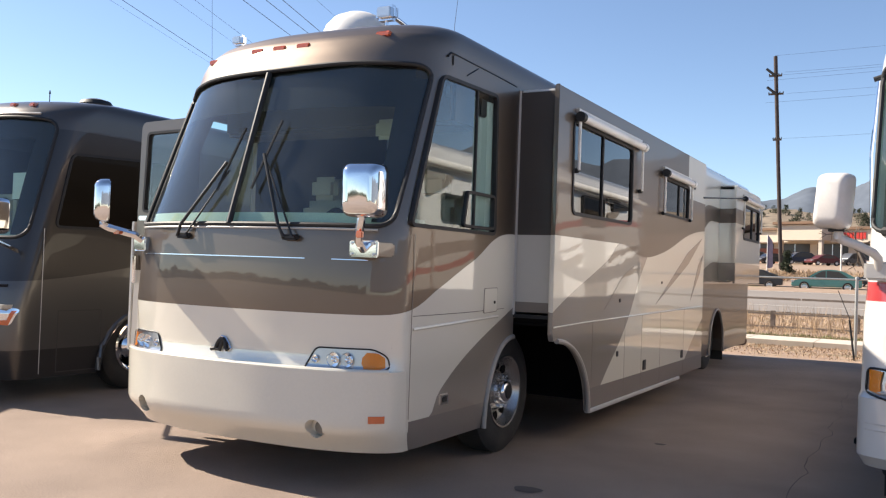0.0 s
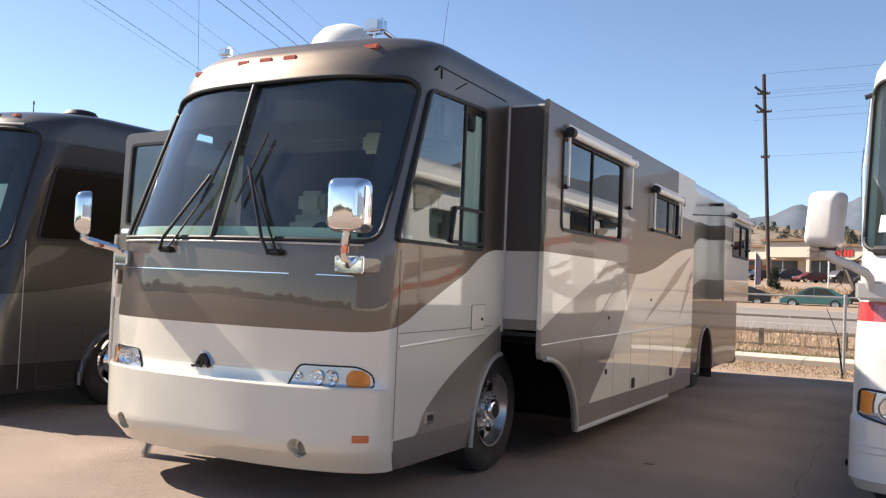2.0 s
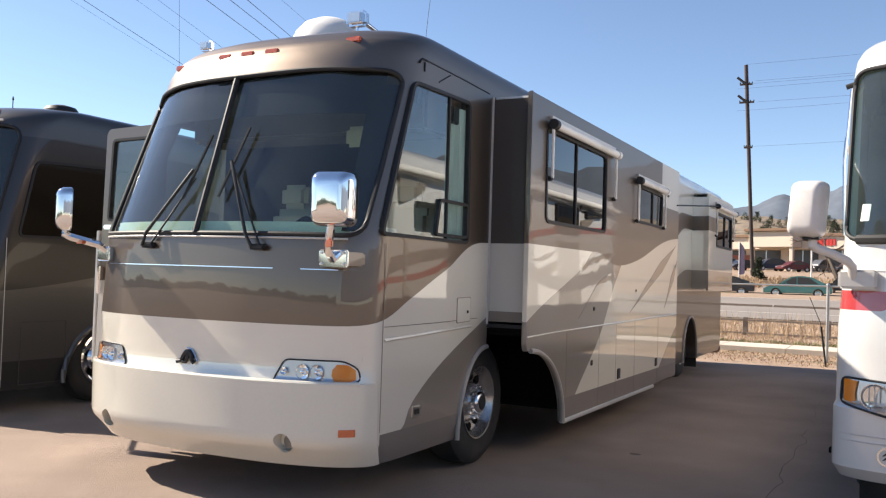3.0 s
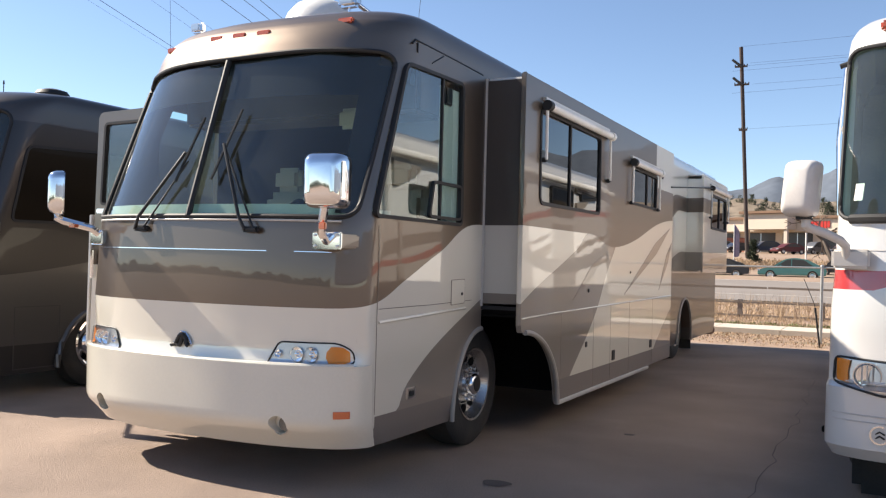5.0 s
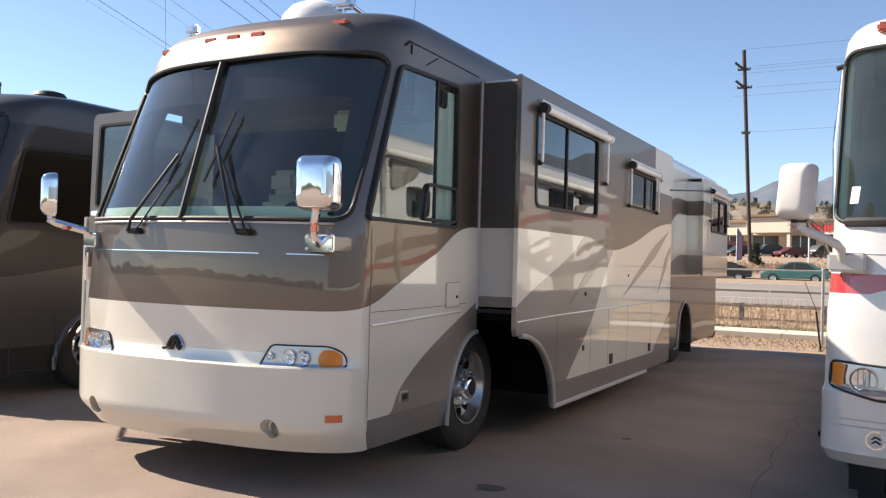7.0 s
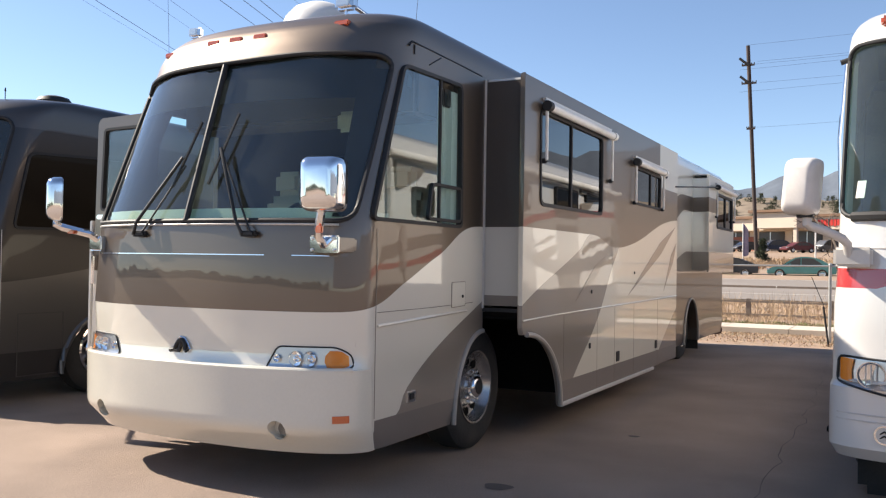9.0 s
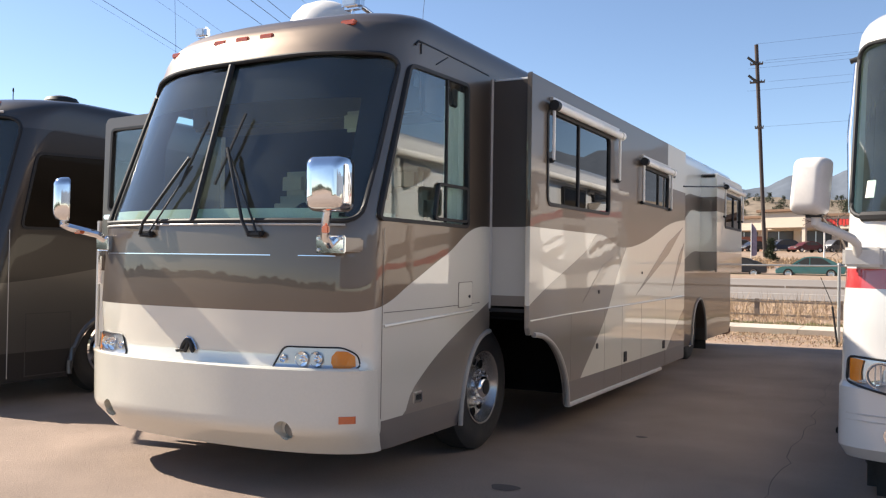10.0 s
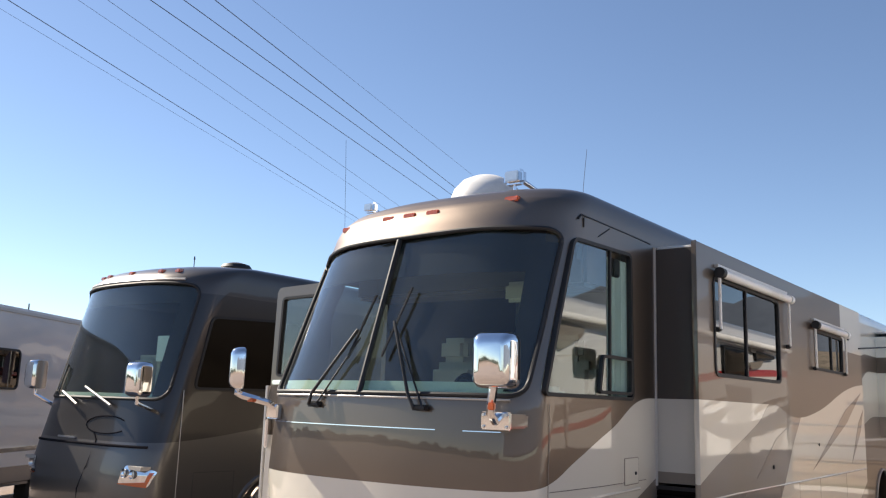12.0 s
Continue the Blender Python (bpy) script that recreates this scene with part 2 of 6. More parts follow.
ROADM = mat("grey_road", (0.22, 0.19, 0.165), 0.85, vary=0.12, scale=0.3, bump=0.2)
GRASS = mat("dry_grass", (0.42, 0.3, 0.19), 0.9, vary=0.3, scale=1.5)
GREENG = mat("green_grass", (0.11, 0.13, 0.04), 0.9, vary=0.3)
WOOD = mat("weathered_wood", (0.25, 0.2, 0.155), 0.9, vary=0.25, scale=3, bump=0.4, bump_scale=40)
POLEW = mat("creosoted_wood", (0.06, 0.045, 0.04), 0.9, vary=0.3, scale=1)
GALV = mat("galvanised_steel", (0.5, 0.5, 0.48), 0.45, 0.8, vary=0.12)
STUCCO = mat("tan_stucco", (0.6, 0.51, 0.41), 0.9, vary=0.08, scale=0.4)
ROOFB = mat("brown_roof", (0.2, 0.12, 0.075), 0.85, vary=0.15, scale=0.5)
SHOPG = mat("dark_shopfront", (0.05, 0.045, 0.04), 0.3)
# blue-grey of the distance haze is mixed into the hill colour
HILLM = mat("hazed_hills", (0.115, 0.135, 0.165), 1.0, vary=0.16, scale=0.012, fine=0.06, spec=0.0)
SLOPE = mat("dry_hillside", (0.225, 0.185, 0.145), 1.0, vary=0.3, scale=0.04, fine=0.3, spec=0.0, dirt=((0.09, 0.085, 0.06), 0.12))
NEEDLE = mat("dark_foliage", (0.035, 0.045, 0.022), 0.9, vary=0.3, scale=2)
BARK = mat("bark", (0.12, 0.095, 0.075), 0.95, vary=0.2)
LEAFL = mat("fallen_leaves", (0.36, 0.25, 0.16), 0.9, vary=0.35, scale=4)
TEAL = mat("teal_car_paint", (0.085, 0.235, 0.215), 0.3, 0.3, coat=1.0, vary=0.04)
DARKCAR = mat("charcoal_car_paint", (0.03, 0.028, 0.03), 0.3, 0.3, coat=1.0, vary=0.04)


# ---- mesh helpers ----
def mesh_of(name, bm, material, smooth=None):
    me = bpy.data.meshes.new(name)
    bmesh.ops.recalc_face_normals(bm, faces=bm.faces)
    if smooth is not None:
        for f in bm.faces:
            f.smooth = True
        lim = radians(smooth)
        for e in bm.edges:
            if len(e.link_faces) == 2:
                e.smooth = e.calc_face_angle(0) < lim
    bm.to_mesh(me)
    bm.free()
    if material:
        me.materials.append(material)
    return me


def part(name, bm, material, parent, label="", smooth=35):
    ob = new(name, mesh_of(name, bm, material, smooth))
    ob.parent = parent
    if label:
        ob["label"] = label
    return ob


def thing(name, label, category, at=(0, 0, 0), group="", kind=""):
    e = new(name)
    e.location = at
    e.empty_display_size = 0.1
    return tagged(e, label, category, group, kind)


def solo(name, bm, material, label, category, kind="", smooth=35, group=""):
    return tagged(new(name, mesh_of(name, bm, material, smooth)), label, category, group, kind)


def box(x0, x1, y0, y1, z0, z1, bevel=0.0, bm=None, seg=2):
    out = bm or bmesh.new()
    v = [out.verts.new((x, y, z)) for x in (x0, x1) for y in (y0, y1) for z in (z0, z1)]
    fs = [out.faces.new([v[i] for i in q]) for q in ((0, 1, 3, 2), (4, 6, 7, 5), (0, 4, 5, 1), (2, 3, 7, 6), (0, 2, 6, 4), (1, 5, 7, 3))]
    if bevel:
        es = list({e for f in fs for e in f.edges})
        bmesh.ops.bevel(out, geom=es, offset=bevel, segments=seg, affect="EDGES")
    return out


def cyl(p, q, r, r2=None, seg=16, bm=None, caps=True):
    """A round bar from p to q."""
    out = bm or bmesh.new()
    p, q = Vector(p), Vector(q)
    r2 = r if r2 is None else r2
    m = (q - p).to_track_quat("Z", "Y").to_matrix()
    rings = []
    for c0, rr in ((p, r), (q, r2)):
        rings.append([out.verts.new(c0 + m @ Vector((rr * math.cos(a), rr * math.sin(a), 0))) for a in (2 * math.pi * i / seg for i in range(seg))])
    for i in range(seg):
        j = (i + 1) % seg
        out.faces.new((rings[0][i], rings[0][j], rings[1][j], rings[1][i]))
    if caps:
        out.faces.new(rings[0][::-1])
        out.faces.new(rings[1])
    return out


def tube(pts, r, seg=8, closed=False, bm=None):
    """A round rod along points."""
    out = bm or bmesh.new()
    pts = [Vector(p) for p in pts]
    n = len(pts)
    rings, up = [], Vector((0.13, 0.21, 0.97))
    for i, p in enumerate(pts):
        a = pts[i - 1] if (i or closed) else p
        b = pts[(i + 1) % n] if (i < n - 1 or closed) else p
        d = (b - a).normalized()
        s = d.cross(up)
        s = (s if s.length > 0.05 else d.cross(Vector((1, 0, 0)))).normalized()
        t = s.cross(d)
        rings.append([out.verts.new(p + r * (math.cos(w) * s + math.sin(w) * t)) for w in (2 * math.pi * j / seg for j in range(seg))])
    for i in range(n if closed else n - 1):
        A, B = rings[i], rings[(i + 1) % n]
        for j in range(seg):
            out.faces.new((A[j], A[(j + 1) % seg], B[(j + 1) % seg], B[j]))
    if not closed:
        out.faces.new(rings[0][::-1])
        out.faces.new(rings[-1])
    return out


def lathe(profile, p, axis, seg=32, bm=None):
    """A turned shape: (radius, distance along the axis) pairs round a line through p."""
    out = bm or bmesh.new()
    m = Vector(axis).to_track_quat("Z", "Y").to_matrix()
    rings = []
    for r, h in profile:
        rings.append([out.verts.new(Vector(p) + m @ Vector((max(r, 1e-4) * math.cos(a), max(r, 1e-4) * math.sin(a), h))) for a in (2 * math.pi * i / seg for i in range(seg))])
    for A, B in zip(rings, rings[1:]):
        for i in range(seg):
            j = (i + 1) % seg
            out.faces.new((A[i], A[j], B[j], B[i]))
    return out


def rounded(poly, r, seg=5):
    """A polygon with rounded corners."""
    out, n = [], len(poly)
    for i in range(n):
        a, b, c0 = (Vector((*poly[(i + d) % n], 0)) for d in (-1, 0, 1))
        u0, u1 = (a - b), (c0 - b)
        rr = min(r, u0.length * 0.45, u1.length * 0.45)
        p, q = b + u0.normalized() * rr, b + u1.normalized() * rr
        for j in range(seg + 1):
            t = j / seg
            w = (1 - t) ** 2 * p + 2 * t * (1 - t) * b + t * t * q
            out.append((w.x, w.y))
    return out


def prism(poly, axis, lo, hi, bm=None, bevel=0.0):
    """A flat polygon given thickness along an axis; its two coordinates are the other axes in order."""
    out = bm or bmesh.new()
    put3 = {"x": lambda a, b, h: (h, a, b), "y": lambda a, b, h: (a, h, b), "z": lambda a, b, h: (a, b, h)}[axis]
    A = [out.verts.new(put3(a, b, lo)) for a, b in poly]
    B = [out.verts.new(put3(a, b, hi)) for a, b in poly]
    n = len(poly)
    f0, f1_ = out.faces.new(A), out.faces.new(B[::-1])
    for i in range(n):
        out.faces.new((A[i], B[i], B[(i + 1) % n], A[(i + 1) % n]))
    if bevel:
        bmesh.ops.bevel(out, geom=list(f0.edges) + list(f1_.edges), offset=bevel, segments=2, affect="EDGES")
    return out


def frame_ring(poly, axis, lo, hi, width):
    """A band of that width round a polygon."""
    c0 = (sum(p[0] for p in poly) / len(poly), sum(p[1] for p in poly) / len(poly))
    n, inner = len(poly), []
    for i in range(n):
        a, b = poly[i - 1], poly[(i + 1) % n]
        d = Vector((b[0] - a[0], b[1] - a[1]))
        nn = Vector((-d.y, d.x)).normalized()
        if nn.dot(Vector((c0[0] - poly[i][0], c0[1] - poly[i][1]))) < 0:
            nn = -nn
        inner.append((poly[i][0] + nn.x * width, poly[i][1] + nn.y * width))
    out = bmesh.new()
    put3 = {"x": lambda a, b, h: (h, a, b), "y": lambda a, b, h: (a, h, b), "z": lambda a, b, h: (a, b, h)}[axis]
    R = [[out.verts.new(put3(a, b, h)) for a, b in pl] for pl, h in ((poly, lo), (poly, hi), (inner, hi), (inner, lo))]
    for A, B in zip(R, R[1:] + R[:1]):
        for i in range(n):
            j = (i + 1) % n
            out.faces.new((A[i], A[j], B[j], B[i]))
    return out


def cut(ob, cutters):
    """Take solid shapes out of an object's mesh."""
    for bm in cutters:
        tool = new("cutter", mesh_of("cutter", bm, None))
        mod = ob.modifiers.new("cut", "BOOLEAN")
        mod.operation, mod.solver, mod.object = "DIFFERENCE", "EXACT", tool
        dg = bpy.context.evaluated_depsgraph_get()
        me = bpy.data.meshes.new_from_object(ob.evaluated_get(dg))
        ob.modifiers.clear()
        old, ob.data = ob.data, me
        bpy.data.meshes.remove(old)
        bpy.data.objects.remove(tool)
    for p in ob.data.polygons:
        p.use_smooth = True
    bm = bmesh.new()
    bm.from_mesh(ob.data)
    bmesh.ops.dissolve_degenerate(bm, edges=bm.edges, dist=1e-5)
    for e in bm.edges:
        if len(e.link_faces) == 2:
            e.smooth = e.calc_face_angle(0) < radians(34)
    bm.to_mesh(ob.data)
    bm.free()
    return ob


class Coach:
    """The outer form of a bus-like body: bowed front, flat sides, rounded roof. x0 to x1 wide, back at y1."""
    def __init__(self, x0, x1, y1, profile, bow, power=2.6, inset=(), power_far=None, bow_far=1.0):
        self.x0, self.x1, self.y1, self.profile, self.inset = x0, x1, y1, profile, inset
        self.bow = bow if isinstance(bow, list) else [(0, bow), (4, bow)]
        self.power = power if isinstance(power, list) else [(0, power), (4, power)]
        self.power_far, self.bow_far = power_far or self.power, bow_far

    def at(self, table, z):
        return float(np.interp(z, [p[0] for p in table], [p[1] for p in table]))

    def side(self, z):
        return self.at(self.inset, z) if self.inset else 0.0

    def front(self, x, z):
        i = self.side(z)
        w0, xc = (self.x1 - self.x0) / 2 - i, (self.x0 + self.x1) / 2
        s = min(1.0, abs(x - xc) / w0)
        return self.at(self.profile, z) + self.round_off(s if x > xc else -s, z)

    def round_off(self, s, z):
        """How far the front has swept back at s, from -1 to 1 across the width."""
        p = self.at(self.power if s > 0 else self.power_far, z)
        k0 = 1.0 if s > 0 else 1 + (self.bow_far - 1) * min(1.0, max(0.0, (z - 1.8) / 1.1))
        return k0 * self.at(self.bow, z) * (1 - max(0.0, 1 - abs(s) ** p) ** (1 / p))

    def solid(self, levels, shrink=0.0, back=None, n=64):
        out, rings = bmesh.new(), []
        y1 = self.y1 if back is None else back
        for z in levels:
            i = self.side(z) + shrink
            w0, xc = (self.x1 - self.x0) / 2 - i, (self.x0 + self.x1) / 2
            ring = []
            for j in range(n + 1):
                t = math.pi * (j / n - 0.5)
                s = math.copysign(abs(math.sin(t)) ** (2 / self.at(self.power if t > 0 else self.power_far, z)), t)
                ring.append((xc + s * w0, self.at(self.profile, z) + shrink + self.round_off(s, z), z))
            ring += [(xc + w0, y1 - 0.12 - 0.3 * self.side(z), z), (xc + w0 - 0.12, y1 - 0.3 * self.side(z), z), (xc - w0 + 0.12, y1 - 0.3 * self.side(z), z), (xc - w0, y1 - 0.12 - 0.3 * self.side(z), z)]
            rings.append([out.verts.new(v) for v in ring])
        for A, B in zip(rings, rings[1:]):
            for i in range(len(A)):
                j = (i + 1) % len(A)
                out.faces.new((A[i], A[j], B[j], B[i]))
        out.faces.new(rings[0][::-1])
        out.faces.new(rings[-1])
        return out

    def sheet(self, x_lo, x_hi, z0, z1, off, nx=24, nz=14, thick=0.0):
        """A skin on the front between two edges given as functions of the height."""
        out = bmesh.new()
        layers = []
        for t in ((0.0, thick) if thick else (0.0,)):
            grid = []
            for a in range(nz + 1):
                z = z0 + (z1 - z0) * a / nz
                lo, hi = x_lo(z), x_hi(z)
                grid.append([out.verts.new((x, self.front(x, z) + off - t, z)) for x in (lo + (hi - lo) * b / nx for b in range(nx + 1))])
            for a in range(nz):
                for b in range(nx):
                    out.faces.new((grid[a][b], grid[a][b + 1], grid[a + 1][b + 1], grid[a + 1][b]))
            layers.append(grid)
        if thick:
            A, B = layers
            rim = [(0, b) for b in range(nx)] + [(a, nx) for a in range(nz)] + [(nz, b) for b in range(nx, 0, -1)] + [(a, 0) for a in range(nz, 0, -1)]
            for (a, b), (c0, d) in zip(rim, rim[1:] + rim[:1]):
                out.faces.new((A[a][b], A[c0][d], B[c0][d], B[a][b]))
        return out

    def loop(self, poly, off):
        return [(x, self.front(x, z) + off, z) for x, z in poly]

    def pane(self, poly, off):
        """A skin on the front inside a polygon in x and z."""
        zs = [p[1] for p in poly]

        def edge(z, pick):
            xs = []
            for (ax, az), (bx, bz) in zip(poly, poly[1:] + poly[:1]):
                if (az - z) * (bz - z) <= 0 and az != bz:
                    xs.append(ax + (bx - ax) * (z - az) / (bz - az))
            return pick(xs) if xs else poly[0][0]
        e = 0.002
        return self.sheet(lambda z: edge(z, min), lambda z: edge(z, max), min(zs) + e, max(zs) - e, off, 22, 26)


def dense(poly, step=0.06):
    out = []
    for (ax, az), (bx, bz) in zip(poly, poly[1:] + poly[:1]):
        n = max(1, int(math.hypot(bx - ax, bz - az) / step))
        out += [(ax + (bx - ax) * i / n, az + (bz - az) * i / n) for i in range(n)]
    return out


# ---- ground and distance ----
HEIGHTS = [(-3000, 0), (26, 0), (33, 0.2), (52, 0.8), (62, 0.82), (70, 1.42), (85, 2.6), (130, 3.95), (400, 22), (900, 60), (3000, 60)]


def rise(y):
    return float(np.interp(y, [h[0] for h in HEIGHTS], [h[1] for h in HEIGHTS]))


def strip(ys, x0, x1, lift, nx=2):
    out = bmesh.new()
    rows = [[out.verts.new((x0 + (x1 - x0) * i / nx, y, rise(y) + lift)) for i in range(nx + 1)] for y in ys]
    for A, B in zip(rows, rows[1:]):
        for i in range(nx):
            out.faces.new((A[i], A[i + 1], B[i + 1], B[i]))
    return out


solo("ground", strip([-3000, -400, -60, 0, 13, 20, 26, 33, 42, 52, 70, 85, 130, 250, 400, 900, 3000], -3000, 3000, -0.012, 24), DIRT, "dry brown earth reaching to the hills", "ground", "structure")
lot = solo("pavement", strip([-60, -20, 0, 13.3], -60, 60, 0.0, 8), ASPHALT, "brownish worn asphalt of the sales lot", "pavement", "structure")
solo("road", strip([33, 42, 52, 62, 69], -200, 200, 0.02, 4), ROADM, "grey multi-lane road beyond the fence", "road", "structure")
LINEM = mat("road_paint", (0.6, 0.57, 0.5), 0.8, vary=0.15, scale=1)
for y, wid in ((37.0, 0.14), (43.5, 0.14), (51.5, 0.16), (57.8, 0.16)):
    solo("trim", strip([y, y + wid], -120, 120, 0.034, 2), LINEM, "pale painted lane line on the road", "lane line", "structure")
# kerb in cast lengths
kerb = thing("kerb", "pale concrete kerb walk along the lot's back edge", "kerb", kind="structure")
kerb_mesh = mesh_of("kerb_stone", box(0, 1.494, 0, 1.55, -0.05, 0.12, 0.008), CONCRETE, 35)
for i in range(26):
    o = new("kerb_stone", kerb_mesh)
    o.parent, o.location = kerb, (-20.2 + 1.5 * i, 16.7, 0)

# hills as ridges with uneven tops
def ridge(dist, a0, a1, base, peak, rough, seed, depth, n=90, swing=0.55, mean=0.75):
    out = bmesh.new()
    rows = []
    for j in range(5):
        row = []
        for i in range(n + 1):
            a = radians(a0 + (a1 - a0) * i / n)
            h = noise.fractal(Vector((i * rough, seed, j * 0.25)), 0.9, 2.1, 5) * swing + mean
            t = (0.0, 0.5, 1.0, 0.6, 0.0)[j]
            d = dist + depth * (j - 2)
            row.append(out.verts.new((d * math.sin(a), d * math.cos(a), base + (peak * max(0.15, h)) * t)))
        rows.append(row)
    for A, B in zip(rows, rows[1:]):
        for i in range(n):
            out.faces.new((A[i], A[i + 1], B[i + 1], B[i]))
    return out


def skyline(dist, a0, a1, n=240):
    """A far range with soft summits: (bearing, rise, breadth) of each."""
    tops = ((-30, 0.022, 5), (-20, 0.016, 3), (-13, 0.012, 1.6), (-6.15, 0.0150, 0.85), (-4.7, 0.006, 0.5), (-2.6, 0.021, 1.1), (0.8, 0.026, 1.6))
    out, rows = bmesh.new(), []
    for j, (t, back) in enumerate(((0.0, -260), (0.45, -130), (0.8, -60), (1.0, 0), (0.5, 140))):
        row = []
        for i in range(n + 1):
            deg = a0 + (a1 - a0) * i / n
            s0 = 0.085 + sum(h * math.exp(-((deg - c0) / w0) ** 2 / 2) for c0, h, w0 in tops)
            s0 += 0.0022 * noise.fractal(Vector((deg * 1.1, 7.0, j * 0.8)), 0.9, 2.1, 6)
            d, a = dist + back, radians(deg)
            row.append(out.verts.new((d * math.sin(a), d * math.cos(a), 50 + (1.55 + s0 * dist - 50) * t)))
        rows.append(row)
    for A, B in zip(rows, rows[1:]):
        for i in range(n):
            out.faces.new((A[i], A[i + 1], B[i + 1], B[i]))
    return out


solo("backdrop", skyline(1700, -40, 4.4), HILLM, "wooded mountain ridge, blue-green haze in its colour", "mountain", "structure", 60)
solo("backdrop", ridge(1500, 4.5, 150, 20, 205, 0.22, 9.0, 120, 160, 0.14, 0.86), HILLM, "wooded mountain ridge beside the town, haze in its colour", "mountain", "structure", 60)
solo("backdrop", ridge(420, -25, 22, 14, 20, 0.2, 5.0, 40, 90, 0.16, 0.95), SLOPE, "dry brown hillside with scattered trees", "hillside", "structure", 60)
solo("backdrop", ridge(300, 155, 265, -2, 13, 0.28, 21.0, 6, 160, 0.3, 0.75), NEEDLE, "dark tree line across the street", "tree line", "structure", 60)


# ---- the main coach ----
bus = thing("motorhome", "large cream and taupe diesel motorhome with slide-outs extended", "motorhome")
FORM = Coach(-2.50, 0.0, 12.8,
             [(0.28, -0.22), (0.45, -0.385), (0.83, -0.40), (0.86, -0.385), (1.0, -0.375), (1.1, -0.39), (1.2, -0.405), (1.56, -0.39), (1.78, -0.378), (2.93, -0.01), (3.08, 0.05), (3.18, 0.11), (3.26, 0.20), (3.31, 0.32), (3.35, 0.6)],
             [(0.28, 0.46), (1.2, 0.47), (1.8, 0.50), (2.9, 0.58), (3.4, 0.58)], [(0.28, 2.4), (1.8, 2.3), (2.3, 2.4), (2.93, 2.8), (3.05, 2.95), (3.18, 3.3), (3.4, 3.4)],
             [(0.28, 0.03), (0.42, 0.0), (3.14, 0.0), (3.21, 0.012), (3.27, 0.04), (3.31, 0.09), (3.335, 0.18), (3.35, 0.36)],
             [(0.28, 2.4), (1.8, 2.3), (2.93, 2.1), (3.4, 2.0)], 1.2)
LEVELS = [0.28, 0.34, 0.42, 0.83, 0.86, 0.95, 1.2, 1.56, 1.7, 1.78, 2.0, 2.3, 2.6, 2.85, 2.93, 2.98, 3.03, 3.08, 3.12, 3.15, 3.18, 3.20, 3.23, 3.26, 3.28, 3.30, 3.315, 3.33, 3.34, 3.35]
body = part("body", FORM.solid(LEVELS), COACH, bus, "two-tone brown and cream painted shell")
SCREEN = rounded([(-2.41, 1.79), (-0.09, 1.79), (-0.05, 2.95), (-0.6, 2.965), (-1.275, 2.95), (-1.95, 2.955), (-2.36, 2.925)], 0.10)
DRV = rounded([(-0.02, 1.80), (1.30, 1.80), (1.27, 2.93), (0.36, 2.91)], 0.07)


def arch(cy, cz, a, b, a0, a1, n=14):
    return [(cy + a * math.cos(radians(a0 + (a1 - a0) * i / n)), cz + b * math.sin(radians(a0 + (a1 - a0) * i / n))) for i in range(n + 1)]


inner = FORM.solid([1.0, 1.2, 1.56, 1.78, 2.3, 2.93, 3.05, 3.15, 3.2], 0.05, 3.6)
well = arch(1.70, 0.28, 0.50, 0.69, 180, 0) + [(2.2, 0.0), (1.2, 0.0)]
rear_well = arch(9.87, 0.28, 0.56, 0.72, 180, 0) + [(10.43, 0.0), (9.31, 0.0)]
cut(body, [inner, prism(SCREEN, "y", -1.2, 0.62), prism(DRV, "x", -0.3, 0.3), prism(rounded([(0.5, 0.62), (1.22, 0.62), (1.22, 2.75), (0.5, 2.75)], 0.05), "x", -2.9, -2.45),
           prism(well, "x", -0.75, 0.2), box(-1.0, 0.3, 1.70, 7.3, 0.1, 1.13), prism(rear_well, "x", -0.9, 0.2), prism(well, "x", -2.9, -1.9)])

SKIRTP = mat("seam_grey", (0.1, 0.09, 0.08), 0.7)
SMOKE = mat("smoked_lens", (0.2, 0.185, 0.16), 0.25, coat=0.6)
# bumper, a proud shell under the nose
bumper = part("bumper", FORM.sheet(lambda z: -2.495 + max(0, 0.42 - z) * 0.3, lambda z: -0.005 - max(0, 0.42 - z) * 0.3, 0.275, 0.83, 0.01, 70, 14, 0.075), CREAMP, bus, "cream painted front bumper")
cut(bumper, [cyl((x, -1.2, 0.445), (x, 0.5, 0.445), 0.06, seg=20) for x in (-2.075, -0.475)])
for x in (-2.075, -0.475):
    y = FORM.front(x, 0.445)
    part("fog_recess", lathe([(0.066, -0.03), (0.066, 0.05), (0.0, 0.05)], (x, y, 0.445), (0, 1, 0), 20), CREAMP, bumper)
    part("fog_lamp", lathe([(0.0, 0.0), (0.045, 0.005), (0.05, 0.03)], (x + 0.01, y + 0.0, 0.445), (0, 1, 0), 16), SMOKE, bumper)
part("bumper_ledge", tube([(x, FORM.front(x, 0.83) - 0.045, 0.83) for x in np.linspace(-2.45, -0.05, 60)], 0.018), CREAMP, bus)
part("trim_strip", FORM.sheet(lambda z: -2.3, lambda z: -0.62, 1.560, 1.566, 0.0, 40, 1, 0.005), CHROME, bus, "thin bright trim line")
part("trim_strip", FORM.sheet(lambda z: -0.43, lambda z: -0.2, 1.560, 1.566, 0.0, 10, 1, 0.005), CHROME, bus)
part("panel_groove", tube([(0.002, 0.04, z) for z in np.linspace(0.5, 1.2, 4)] + [(0.002, 0.05, 1.5), (0.002, 0.05, 1.75)], 0.0022, 6), TAUPEP, bus)
part("side_moulding", tube([(0.004, y, z) for y, z in ((0.06, 1.105), (0.6, 1.125), (1.38, 1.155))], 0.011, 6), CREAMP, bus)
